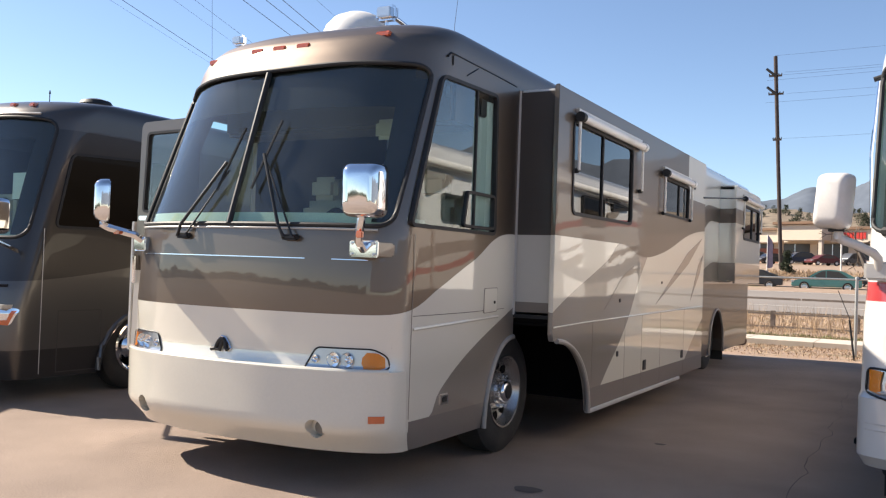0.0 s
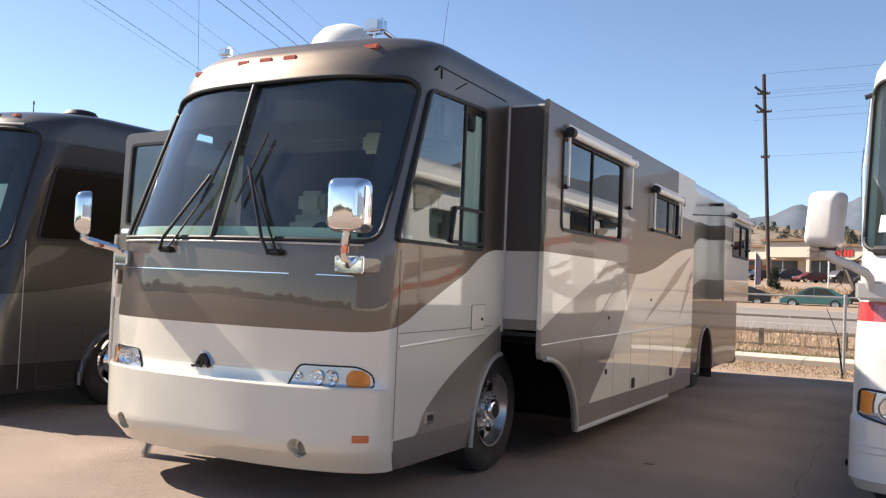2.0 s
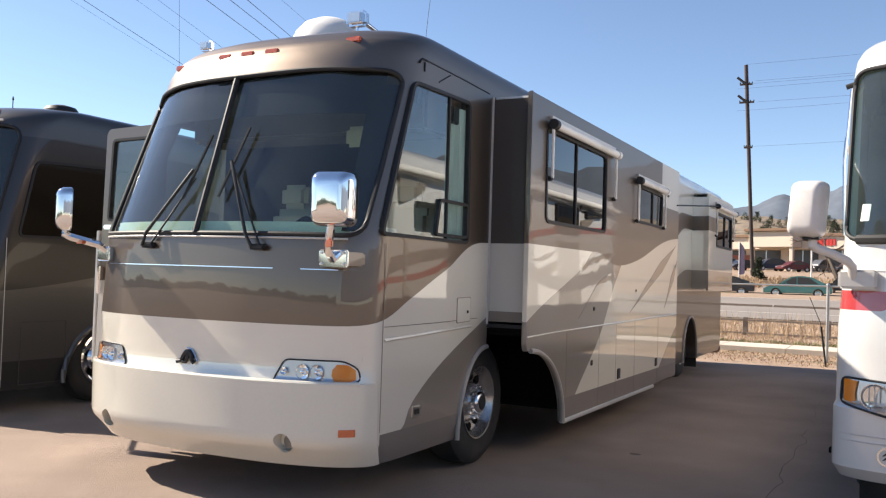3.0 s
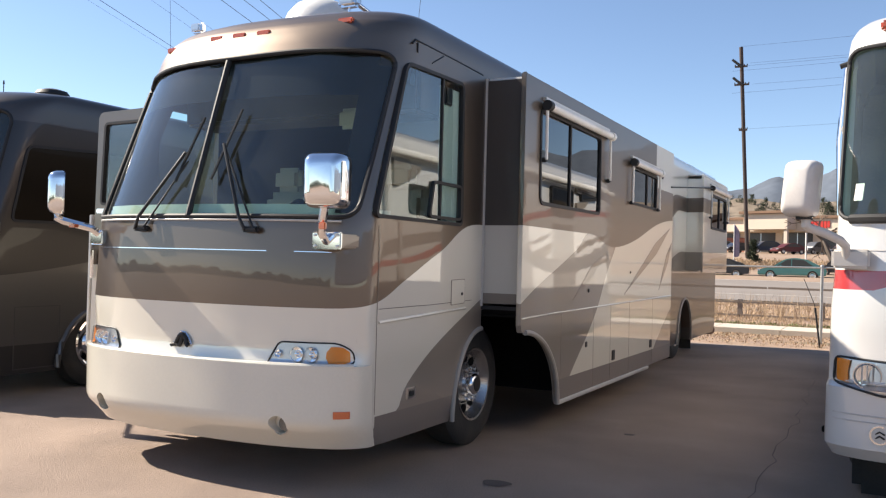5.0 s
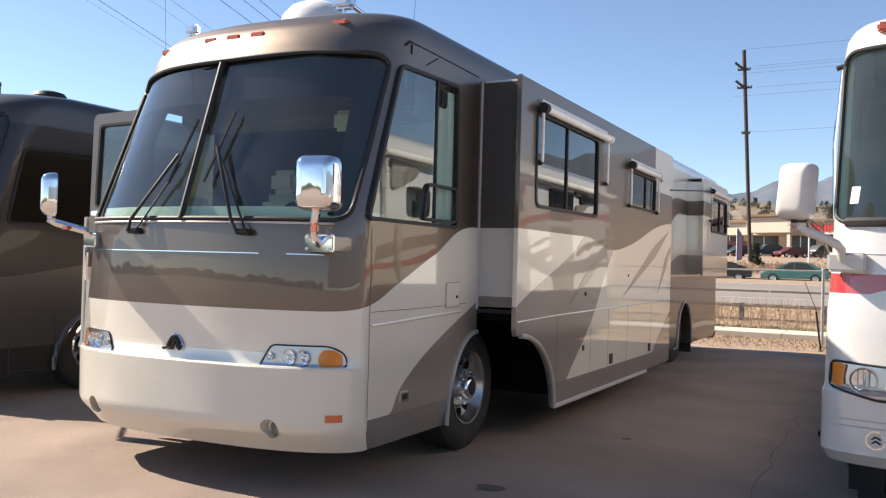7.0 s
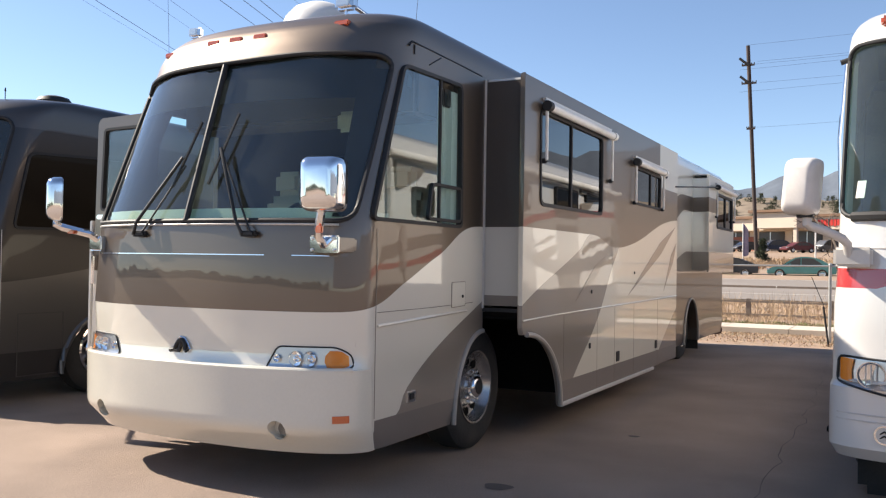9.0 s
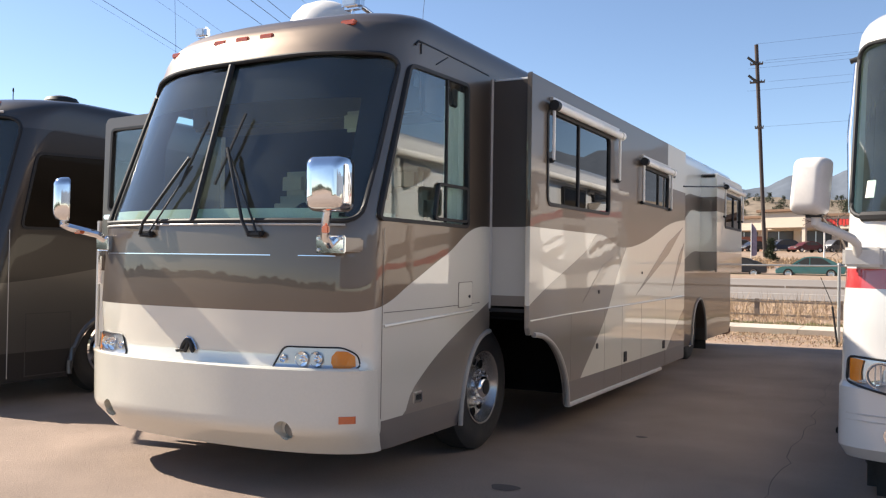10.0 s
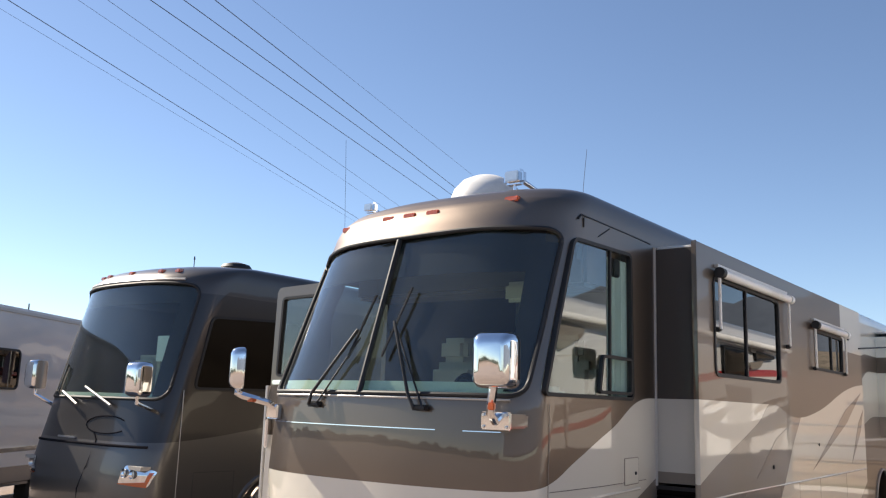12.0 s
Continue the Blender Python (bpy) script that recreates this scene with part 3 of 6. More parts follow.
part("seam", tube([(0.002, y, z) for y, z in ((0.06, 1.195), (0.8, 1.2), (1.5, 1.215))], 0.0022, 6), SKIRTP, bus)
part("roof_groove", tube([(-0.004, y, z) for y, z in ((0.43, 3.05), (0.47, 3.085), (1.2, 3.075), (1.62, 3.065))], 0.008, 6), BLACK, bus)
part("roof_groove", tube([(0.001, 0.50, 3.0), (0.001, 0.5, 3.07)], 0.005, 6), BLACK, bus)
part("roof_groove", tube([(0.001, 0.72, 2.97), (0.001, 0.9, 3.06)], 0.005, 6), BLACK, bus)

# windscreen
part("windscreen", FORM.pane([p for p in dense(SCREEN)], 0.02), WIND, bus, "large tinted two-piece windscreen").visible_shadow = False
part("gasket", tube(FORM.loop(dense(SCREEN), 0.0), 0.017, 8, True), BLACK, bus)
part("divider", tube([(-1.275, FORM.front(-1.275, z) - 0.004, z) for z in np.linspace(1.79, 2.93, 8)], 0.022, 8), BLACK, bus)
top_shade = FORM.sheet(lambda z: -2.32, lambda z: -0.15, 2.64, 2.96, 0.05, 30, 5)
part("sun_visor", top_shade, VISORM, bus, "dark tint strip behind the glass")
# black border behind the glass at the far corner
for x0, x1 in ((-0.23, -0.07), (-2.42, -2.34)):
    part("pillar_trim", FORM.sheet(lambda z: x0 if z < 2.75 else x0 - 0.02, lambda z: x1, 1.82, 2.86, 0.045, 4, 10), VISORM, bus)

# pale lip under the glass
part("cowl_lip", tube([(x, FORM.front(x, 1.765) - 0.004, 1.765) for x in np.linspace(-2.36, -0.16, 50)], 0.008, 6), SILVERP, bus, "pale lip under the windscreen")
# wipers
def wiper(bx, ex, ez, tip_z, low_z, lean):
    w0 = part("wiper", tube([(bx, FORM.front(bx, 1.70) - 0.05, 1.70), (bx + (ex - bx) * 0.12, FORM.front(bx, 1.78) - 0.07, 1.78), (ex, FORM.front(ex, ez) - 0.06, ez)], 0.012, 8), BLACK, bus, "black pantograph wiper arm")
    part("wiper_link", tube([(bx + 0.07, FORM.front(bx, 1.71) - 0.045, 1.705), (ex + 0.02, FORM.front(ex, ez) - 0.05, ez - 0.06)], 0.007, 6), BLACK, w0)
    part("wiper_base", box(bx - 0.03, bx + 0.10, FORM.front(bx, 1.7) - 0.05, FORM.front(bx, 1.7) + 0.005, 1.68, 1.72, 0.012), BLACK, w0)
    part("blade", tube([(ex + (z - ez) * lean, FORM.front(ex, z) - 0.03, z) for z in np.linspace(low_z, tip_z, 8)], 0.011, 6), BLACK, w0)


wiper(-1.74, -1.40, 2.24, 2.50, 2.03, 0.25)
wiper(-0.76, -1.07, 2.29, 2.54, 2.04, 0.25)

# headlights
def headlight(side):
    xs = (lambda a: a) if side > 0 else (lambda a: -2.50 - a)
    poly = [(-0.515, 0.975), (-0.59, 0.83), (-0.16, 0.825), (-0.06, 0.84), (-0.075, 0.93), (-0.15, 0.975)]
    poly = rounded([(xs(a), b) for a, b in poly], 0.035, 4)
    h = part("headlight", FORM.pane(dense(poly, 0.03), -0.004), ALU, bus, "clear headlight cluster with amber corner")
    part("bezel", tube(FORM.loop(dense(poly, 0.04), -0.006), 0.006, 6, True), BLACK, h)
    for a, r in ((-0.51, 0.026), (-0.385, 0.05), (-0.295, 0.05)):
        x = xs(a)
        part("lamp_bowl", lathe([(r, -0.022), (r * 0.9, -0.012), (r * 0.5, -0.006), (r * 0.2, -0.03), (0, -0.032)], (x, FORM.front(x, 0.9), 0.9), (0, 1, 0), 24), CHROME, h)
    amb = [(xs(a), b) for a, b in ((-0.19, 0.848), (-0.11, 0.842), (-0.078, 0.856), (-0.083, 0.92), (-0.12, 0.952), (-0.18, 0.955), (-0.205, 0.92), (-0.207, 0.88))]
    part("turn_lens", FORM.pane(dense(amb, 0.03), -0.018), AMBER, h, "amber turn lens")
    part("headlight_glass", FORM.pane(dense(poly, 0.03), -0.034), LENS, h).visible_shadow = False


headlight(1)
headlight(-1)
by = FORM.front(-1.275, 0.94) - 0.018
bd = tube([(-1.375, by, 0.905), (-1.335, by, 0.912), (-1.318, by, 0.945), (-1.295, by, 0.975), (-1.265, by, 0.98), (-1.245, by, 0.955), (-1.243, by, 0.92), (-1.225, by, 0.905)], 0.016, 8)
bd = tube([(-1.33, by, 0.91), (-1.30, by, 0.905), (-1.285, by, 0.935), (-1.27, by, 0.965)], 0.015, 8, bm=bd)
part("badge", bd, BLACK, bus, "black animal-shaped nose badge")
part("badge_edge", tube([(-1.325, by + 0.006, 0.965), (-1.29, by + 0.006, 0.998), (-1.25, by + 0.006, 0.99), (-1.222, by + 0.006, 0.955), (-1.20, by + 0.006, 0.915)], 0.008, 6), CHROME, bus)
part("marker_lamp", FORM.sheet(lambda z: -0.13, lambda z: -0.055, 0.498, 0.545, -0.06, 6, 2, 0.014), ORANGE, bus, "orange side marker in the bumper")
bg = part("side_badge", box(-0.005, 0.012, 0.46, 0.58, 0.545, 0.625, 0.006), ALU, bus, "small metal plate")
part("badge_inset", box(0.008, 0.016, 0.485, 0.555, 0.565, 0.605, 0.004), BLACK, bg)
flap = part("fuel_flap", prism(rounded([(1.135, 1.19), (1.36, 1.20), (1.36, 1.38), (1.135, 1.375)], 0.015, 3), "x", -0.004, 0.005), CREAMP, bus, "small hinged flap")
part("flap_edge", frame_ring(rounded([(1.128, 1.183), (1.367, 1.193), (1.367, 1.388), (1.128, 1.382)], 0.015, 3), "x", -0.004, 0.003, 0.005), TAUPEP, flap)
part("flap_lock", cyl((0.004, 1.31, 1.27), (0.012, 1.31, 1.27), 0.012), BLACK, flap)
for x in (-0.40, -1.05, -1.275, -1.50, -2.08):
    z = 3.18 if x > -0.5 else 3.135
    y = FORM.front(x, z)
    part("clearance_lamp", box(x - 0.06, x + 0.06, y - 0.006, y + 0.04, z - 0.016, z + 0.024, 0.008), ORANGE, bus, "orange clearance lamp on the roof cap")

# driver's side window with its sliding half and curtain
win = part("side_window", frame_ring(dense(DRV), "x", -0.03, 0.008, 0.026), BLACK, bus, "black-framed driver window")
part("pane", prism(DRV, "x", -0.012, -0.009), CLEARG, win).visible_shadow = False
part("mullion", box(-0.02, 0.002, 0.908, 0.926, 1.83, 2.9), BLACK, win)
slider = rounded([(0.72, 1.84), (1.26, 1.84), (1.26, 2.12), (0.78, 2.12)], 0.05)
part("slider_frame", frame_ring(slider, "x", -0.015, 0.014, 0.022), BLACK, win)
part("window_decal", prism(rounded([(0.42, 2.76), (0.50, 2.76), (0.49, 2.84), (0.45, 2.86), (0.43, 2.82)], 0.01, 2), "x", -0.016, -0.0135), BLACK, win)
cur = bmesh.new()
cy = np.linspace(0.95, 1.27, 50)
rows = [[cur.verts.new((-0.048 + 0.012 * math.sin(i * 1.5), y, z)) for i, y in enumerate(cy)] for z in (1.80, 2.3, 2.86)]
for A, B in zip(rows, rows[1:]):
    for i in range(len(A) - 1):
        cur.faces.new((A[i], A[i + 1], B[i + 1], B[i]))
solo("curtain", cur, CLOTH, "pale green pleated cab curtain, drawn back", "curtain")
part("window_lamp", box(-0.06, -0.02, 1.0, 1.12, 2.72, 2.86, 0.01), BLACK, win)

# cab inside
dash = thing("dashboard", "pale vinyl dashboard under the windscreen", "dashboard")
dx = np.linspace(-2.38, -0.17, 24)
part("dash_top", prism([(x, FORM.front(x, 1.80) + 0.07) for x in dx] + [(-0.17, 0.55), (-2.38, 0.55)], "z", 1.30, 1.875, bevel=0.03), DASH, dash)
for i in range(3):
    part("gauge_hood", lathe([(0.09, 0), (0.10, 0.06), (0.075, 0.07), (0.07, 0.02), (0, 0.02)], (-0.62 - 0.2 * i, 0.50, 1.86), (0, 1, 0.3), 20), BLACK, dash)
wheelp = thing("steering_wheel", "dark steering wheel in front of the driver seat", "steering wheel")
sw = [Vector((-0.72, 0.62, 1.72)) + Vector((0.22 * math.cos(a), 0.22 * math.sin(a) * 0.45, 0.22 * math.sin(a) * 0.9)) for a in np.linspace(0, 2 * math.pi, 28, endpoint=False)]
part("rim", tube(sw, 0.016, 8, True), BLACK, wheelp)
for a in (0.5, 2.6, 4.7):
    part("spoke", tube([(-0.72, 0.64, 1.71), Vector((-0.72, 0.62, 1.72)) + Vector((0.22 * math.cos(a), 0.1 * math.sin(a), 0.2 * math.sin(a)))], 0.012, 6), BLACK, wheelp)
part("column", cyl((-0.72, 0.64, 1.70), (-0.72, 0.40, 1.45), 0.04), BLACK, wheelp)


def cab_seat(x):
    s = thing("cab_armchair", "cream leather cab armchair with headrest", "seat", group="cab seats")
    part("seat", box(x - 0.27, x + 0.27, 1.0, 1.55, 1.32, 1.5, 0.06), LEATHER, s)
    part("backrest", box(x - 0.26, x + 0.26, 1.5, 1.68, 1.45, 2.12, 0.07), LEATHER, s)
    part("headrest", box(x - 0.15, x + 0.15, 1.5, 1.62, 2.12, 2.34, 0.05), LEATHER, s)
    for d in (-0.3, 0.3):
        part("armrest", box(x + d - 0.04, x + d + 0.04, 1.1, 1.6, 1.66, 1.74, 0.025), LEATHER, s)
    part("pedestal", box(x - 0.15, x + 0.15, 1.15, 1.45, 1.0, 1.32, 0.02), BLACK, s)


cab_seat(-0.72)
cab_seat(-1.9)
lining = thing("cab_lining", "tan lining and overhead lockers of the cab", "cab lining")
part("floor_panel", box(-2.43, -0.06, -0.1, 1.69, 0.98, 1.02), INTER, lining)
part("floor_panel", box(-2.43, -1.02, 1.69, 3.58, 0.98, 1.02), INTER, lining)
part("rear_panel", box(-2.43, -0.06, 3.4, 3.46, 1.14, 3.18), INTER, lining)
part("overhead_locker", box(-2.42, -0.12, 0.75, 1.15, 2.62, 3.10, 0.03), mat("dark_walnut", (0.085, 0.062, 0.05), 0.5, vary=0.2, scale=3), lining, "dark wooden overhead locker")
part("tv_panel", box(-0.80, -0.42, 0.70, 0.75, 2.52, 2.68, 0.03), LEATHER, lining)
part("side_cabinet", box(-2.46, -2.0, 2.2, 3.4, 1.02, 2.4, 0.02), LEATHER, lining)
part("galley", box(-0.7, -0.1, 2.3, 3.4, 1.16, 2.0, 0.02), INTER, lining)
part("fridge_panel", box(-1.5, -1.05, 3.30, 3.40, 1.3, 2.45, 0.02), LEATHER, lining)


# wheels
RIMM = mat("polished_rim", (0.46, 0.45, 0.44), 0.26, 0.9, vary=0.1, scale=12)
def truck_wheel(cy, x, out):
    """out: +1 faces +x."""
    w0 = part("wheel", lathe([(0.29, -0.02), (0.30, 0.0), (0.40, 0.012), (0.47, 0.0), (0.505, -0.03), (0.51, -0.08), (0.51, -0.2), (0.49, -0.26), (0.40, -0.28), (0.29, -0.26)], (x, cy, 0.51), (out, 0, 0), 48), RUBBER, bus, "black truck tyre")
    rim = part("rim", lathe([(0.305, -0.005), (0.30, 0.012), (0.285, 0.008), (0.27, -0.02), (0.245, -0.075), (0.17, -0.09), (0.16, -0.07), (0.145, -0.03), (0.0, -0.03)], (x, cy, 0.51), (out, 0, 0), 48), RIMM, w0, "polished aluminium wheel")
    part("hub_cap", lathe([(0.092, -0.04), (0.092, 0.012), (0.08, 0.03), (0.066, 0.036), (0, 0.036)], (x, cy, 0.51), (out, 0, 0), 24), CHROME, w0)
    part("hub_end", lathe([(0.062, 0.034), (0.058, 0.044), (0.0, 0.044)], (x, cy, 0.51), (out, 0, 0), 20), BLACK, w0)
    nut = mesh_of("lug_nut", lathe([(0.016, 0), (0.016, 0.018), (0.011, 0.034), (0, 0.037)], (0, 0, 0), (out, 0, 0), 10), CHROME, 35)
    # near-black discs on the solid rim stand for the shade in its hand holes
    hole = mesh_of("hand_hole_shade", lathe([(0.038, 0.0), (0.035, 0.006), (0.0, 0.005)], (0, 0, 0), (out, 0, 0), 14), UNDER, 35)
    for i in range(10):
        a = 2 * math.pi * i / 10
        for nm, me, r, dx, sh in (("lug_nut", nut, 0.128, -0.03, 0), ("hand_hole_shade", hole, 0.21, -0.078, 0.31)):
            o = new(nm, me)
            o.parent, o.location = w0, (x + dx * out, cy + r * math.cos(a + sh), 0.51 + r * math.sin(a + sh))
    return w0


truck_wheel(1.70, -0.06, 1)
truck_wheel(1.70, -2.49, -1)
truck_wheel(9.78, -0.14, 1)
truck_wheel(9.78, -2.41, -1)
part("arch_lip", tube([(0.004, y, z) for y, z in arch(1.70, 0.28, 0.505, 0.695, 180, 90)], 0.020, 8), ARCHP, bus)
part("arch_lip", tube([(0.004, y, z) for y, z in arch(9.87, 0.28, 0.565, 0.725, 180, 0)], 0.02, 8), ARCHP, bus)
# under the slide: chassis, and near-black sheets that stand for the bay's deep shade
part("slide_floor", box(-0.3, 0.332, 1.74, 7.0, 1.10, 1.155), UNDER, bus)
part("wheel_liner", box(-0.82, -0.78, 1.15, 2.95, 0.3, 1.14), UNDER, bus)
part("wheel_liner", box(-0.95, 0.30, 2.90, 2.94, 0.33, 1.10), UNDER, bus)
part("bay_shade_panel", box(-0.99, -0.96, 1.72, 7.2, 0.12, 1.125), UNDER, bus)
part("bay_shade_panel", box(-0.95, 0.30, 1.72, 2.88, 1.075, 1.095), UNDER, bus)
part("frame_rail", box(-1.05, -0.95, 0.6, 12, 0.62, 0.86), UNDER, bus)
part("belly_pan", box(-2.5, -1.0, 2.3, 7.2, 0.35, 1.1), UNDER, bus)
part("axle", cyl((-2.3, 1.70, 0.51), (-0.3, 1.70, 0.51), 0.07), UNDER, bus)
part("shock_absorber", cyl((-0.30, 2.18, 0.55), (-0.30, 2.24, 0.95), 0.035), ALU, bus)
part("air_bag", lathe([(0.12, 0), (0.14, 0.05), (0.12, 0.1), (0.14, 0.15), (0.12, 0.2)], (-0.7, 2.0, 0.75), (0, 0, 1), 20), RUBBER, bus)
part("storage_shade_end", box(-0.95, 0.30, 3.0, 3.04, 0.36, 1.06), UNDER, bus)

# main slide-out: box, face panel, skirt
slide = part("slide_box", box(-0.3, 0.34, 1.70, 7.02, 1.185, 3.03), WALLM, bus, "extended slide-out room")
ell = arch(1.70, 0.28, 0.85, 0.68, 0, 88)
face_poly = [(1.635, 3.067), (7.08, 3.067), (7.08, 0.30), (2.55, 0.28)] + ell[1:] + [(1.66, 0.96), (1.635, 1.02)]
face = part("slide_face", prism(face_poly, "x", 0.335, 0.377, bevel=0.006), COACH, slide, "painted outer panel of the slide-out")
W1 = rounded([(1.99, 2.02), (3.72, 2.03), (3.72, 2.83), (1.97, 2.84)], 0.09)
W2 = rounded([(4.95, 2.23), (6.12, 2.23), (6.15, 2.66), (4.95, 2.67)], 0.06)
cut(face, [prism(W1, "x", 0.2, 0.5), prism(W2, "x", 0.2, 0.5)])
cut(slide, [box(0.0, 0.5, 1.9, 3.8, 1.9, 2.9), box(0.0, 0.5, 4.85, 6.2, 2.15, 2.75)])
part("lower_seal", box(0.0, 0.335, 1.69, 1.72, 1.135, 1.165), BLACK, bus)
part("slide_seal", box(-0.02, 0.014, 1.682, 1.70, 1.16, 3.05, 0.004), SILVERP, bus, "pale seal round the slide opening")
part("slide_flange", box(0.352, 0.38, 1.628, 1.645, 1.02, 3.07, 0.003), COACH, bus)
for W, mid, name in ((W1, 2.78, "slide_window"), (W2, 5.65, "slide_window")):
    wf = part(name, frame_ring(dense(W), "x", 0.345, 0.386, 0.03), BLACK, slide, "dark tinted window in a black frame")
    part("pane", prism(W, "x", 0.362, 0.366), TINT, wf)
    zs = [p[1] for p in W]
    part("mullion", box(0.358, 0.38, mid - 0.013, mid + 0.013, min(zs) + 0.02, max(zs) - 0.02), BLACK, wf)
    part("blind", box(0.20, 0.21, min(p[0] for p in W), max(p[0] for p in W), min(zs) - 0.05, max(zs) - 0.2), INTER, wf)
part("arch_lip", tube([(0.381, y, z) for y, z in ell], 0.022, 8), ARCHP, slide)
part("sill_trim", box(0.345, 0.395, 2.56, 5.85, 0.262, 0.30, 0.008), SILVERP, slide, "pale lower sill trim")
part("moulding", tube([(0.380, y, z) for y, z in ((1.66, 1.075), (2.4, 1.09), (4.5, 1.11), (7.06, 1.135))], 0.007, 6), CREAMP, slide)
for y, z0, z1 in ((2.62, 0.5, 1.08), (3.60, 0.30, 1.1), (4.20, 0.30, 1.1), (4.95, 0.30, 1.11), (6.05, 0.30, 1.12)):
    part("locker_gap", box(0.374, 0.3785, y, y + 0.0022, z0, z1), TAUPEP, slide)
for y, z, s in ((3.36, 0.745, 0.028), (4.32, 0.56, 0.055), (5.97, 0.565, 0.05), (3.4, 1.27, 0.02), (4.95, 1.45, 0.016)):
    part("locker_latch", box(0.375, 0.386, y - s, y + s, z - s, z + s, 0.005), BLACK, slide, "small black locker latch")
def slash(y0, z0, y1, z1, w0):
    d = Vector((y1 - y0, z1 - z0)).normalized()
    n = Vector((-d.y, d.x)) * w0
    mid = (y0 + (y1 - y0) * 0.65, z0 + (z1 - z0) * 0.65)
    poly = [(y0, z0), (mid[0] - n.x, mid[1] - n.y), (y1, z1), (mid[0] + n.x, mid[1] + n.y)]
    part("graphic_stripe", prism(poly, "x", 0.376, 0.3795), TAUPEP if w0 < 0.03 else BROWNP, slide, "painted tapered stripe")
slash(2.93, 1.19, 3.85, 1.62, 0.06)
slash(4.70, 1.20, 6.95, 2.05, 0.075)
slash(6.35, 1.22, 7.04, 1.85, 0.07)
part("porch_sensor", box(0.376, 0.39, 6.38, 6.46, 2.66, 2.76, 0.01), BLACK, slide)


def awning(xf, y0, y1, z, drop, name="window_awning"):
    a = thing(name, "rolled white window awning with metal arms", "awning", group="window awnings")
    part("roller", cyl((xf + 0.05, y0 + 0.04, z), (xf + 0.05, y1 - 0.04, z), 0.036, seg=18), FIBRE, a)
    for y in (y0, y1):
        part("end_cap", cyl((xf + 0.05, y - 0.03, z), (xf + 0.05, y + 0.04, z), 0.044, seg=18), BLACK if y == y0 else FIBRE, a)
        part("arm", box(xf + 0.03, xf + 0.05, y - 0.016, y + 0.016, z - drop, z + 0.01, 0.005), FIBRE, a)
        part("arm_foot", box(xf - 0.002, xf + 0.045, y - 0.018, y + 0.018, z - drop - 0.02, z - drop + 0.02, 0.008), BLACK, a)
    part("rail", box(xf - 0.002, xf + 0.03, y0, y1, z + 0.05, z + 0.075), SILVERP, a)


awning(0.377, 2.03, 3.92, 2.86, 0.46)
awning(0.377, 4.85, 6.14, 2.70, 0.46)
# rear slide-out
rs = part("rear_slide_box", box(-0.3, 0.25, 9.88, 12.1, 1.48, 3.0), COACH, bus, "extended rear slide-out room")
rf = part("slide_face", prism([(9.85, 1.445), (12.25, 1.445), (12.18, 3.047), (9.80, 3.047)], "x", 0.24, 0.277, bevel=0.006), COACH, rs)
W3 = rounded([(10.5, 2.19), (12.05, 2.19), (12.05, 2.80), (10.5, 2.80)], 0.07)
cut(rf, [prism(W3, "x", 0.1, 0.4)])
cut(rs, [box(0.0, 0.4, 10.4, 12.0, 2.1, 2.9)])
wf = part("slide_window", frame_ring(dense(W3), "x", 0.245, 0.29, 0.04), BLACK, rs, "dark tinted window in a black frame")
part("pane", prism(W3, "x", 0.262, 0.266), TINT, wf)
part("mullion", box(0.258, 0.284, 11.3, 11.35, 2.2, 2.78), BLACK, wf)
awning(0.277, 10.35, 12.1, 2.88, 0.5)
part("slide_topper", box(-0.2, 0.262, 9.9, 12.1, 3.05, 3.07, 0.006), FIBRE, rs)
part("slide_topper", box(-0.3, 0.325, 1.75, 7.0, 3.034, 3.06, 0.008), FIBRE, slide, "white fabric slide topper")
part("exhaust", cyl((-0.25, 12.2, 0.32), (-0.12, 12.95, 0.30), 0.09), mat("rusty_steel", (0.12, 0.055, 0.04), 0.8, vary=0.3), bus, "rusty tail pipe")
part("awning_cord", tube([(0.382, 6.95, 2.60), (0.325, 10.34, 2.88)], 0.011, 6), BLACK, bus, "dark cord between the awnings")
part("mud_flap", box(-0.6, -0.02, 10.5, 10.52, 0.12, 0.5), RUBBER, bus)

# entry door, standing open
dr = part("entry_door", prism(rounded([(-3.20, 0.62), (-2.515, 0.62), (-2.515, 2.76), (-3.16, 2.74)], 0.05), "y", 0.49, 0.53, bevel=0.006), COACH, bus, "open entry door with upper window")
DW = rounded([(-3.11, 1.93), (-2.60, 1.93), (-2.60, 2.66), (-3.08, 2.65)], 0.05)
cut(dr, [prism(DW, "y", 0.3, 0.7)])
part("window_frame", frame_ring(dense(DW), "y", 0.478, 0.54, 0.022), BLACK, dr)
part("pane", prism(DW, "y", 0.50, 0.504), CLEARG, dr).visible_shadow = False
part("sill", box(-3.13, -2.63, 0.455, 0.50, 1.86, 1.90, 0.008), CHROME, dr)
part("door_edge", box(-3.235, -3.2, 0.48, 0.54, 0.7, 1.85, 0.006), SILVERP, dr)
part("handle", box(-3.17, -3.13, 0.44, 0.49, 1.3, 1.55, 0.01), CHROME, dr)
part("hinge", cyl((-2.51, 0.51, 0.8), (-2.51, 0.51, 2.6), 0.015), ALU, bus)

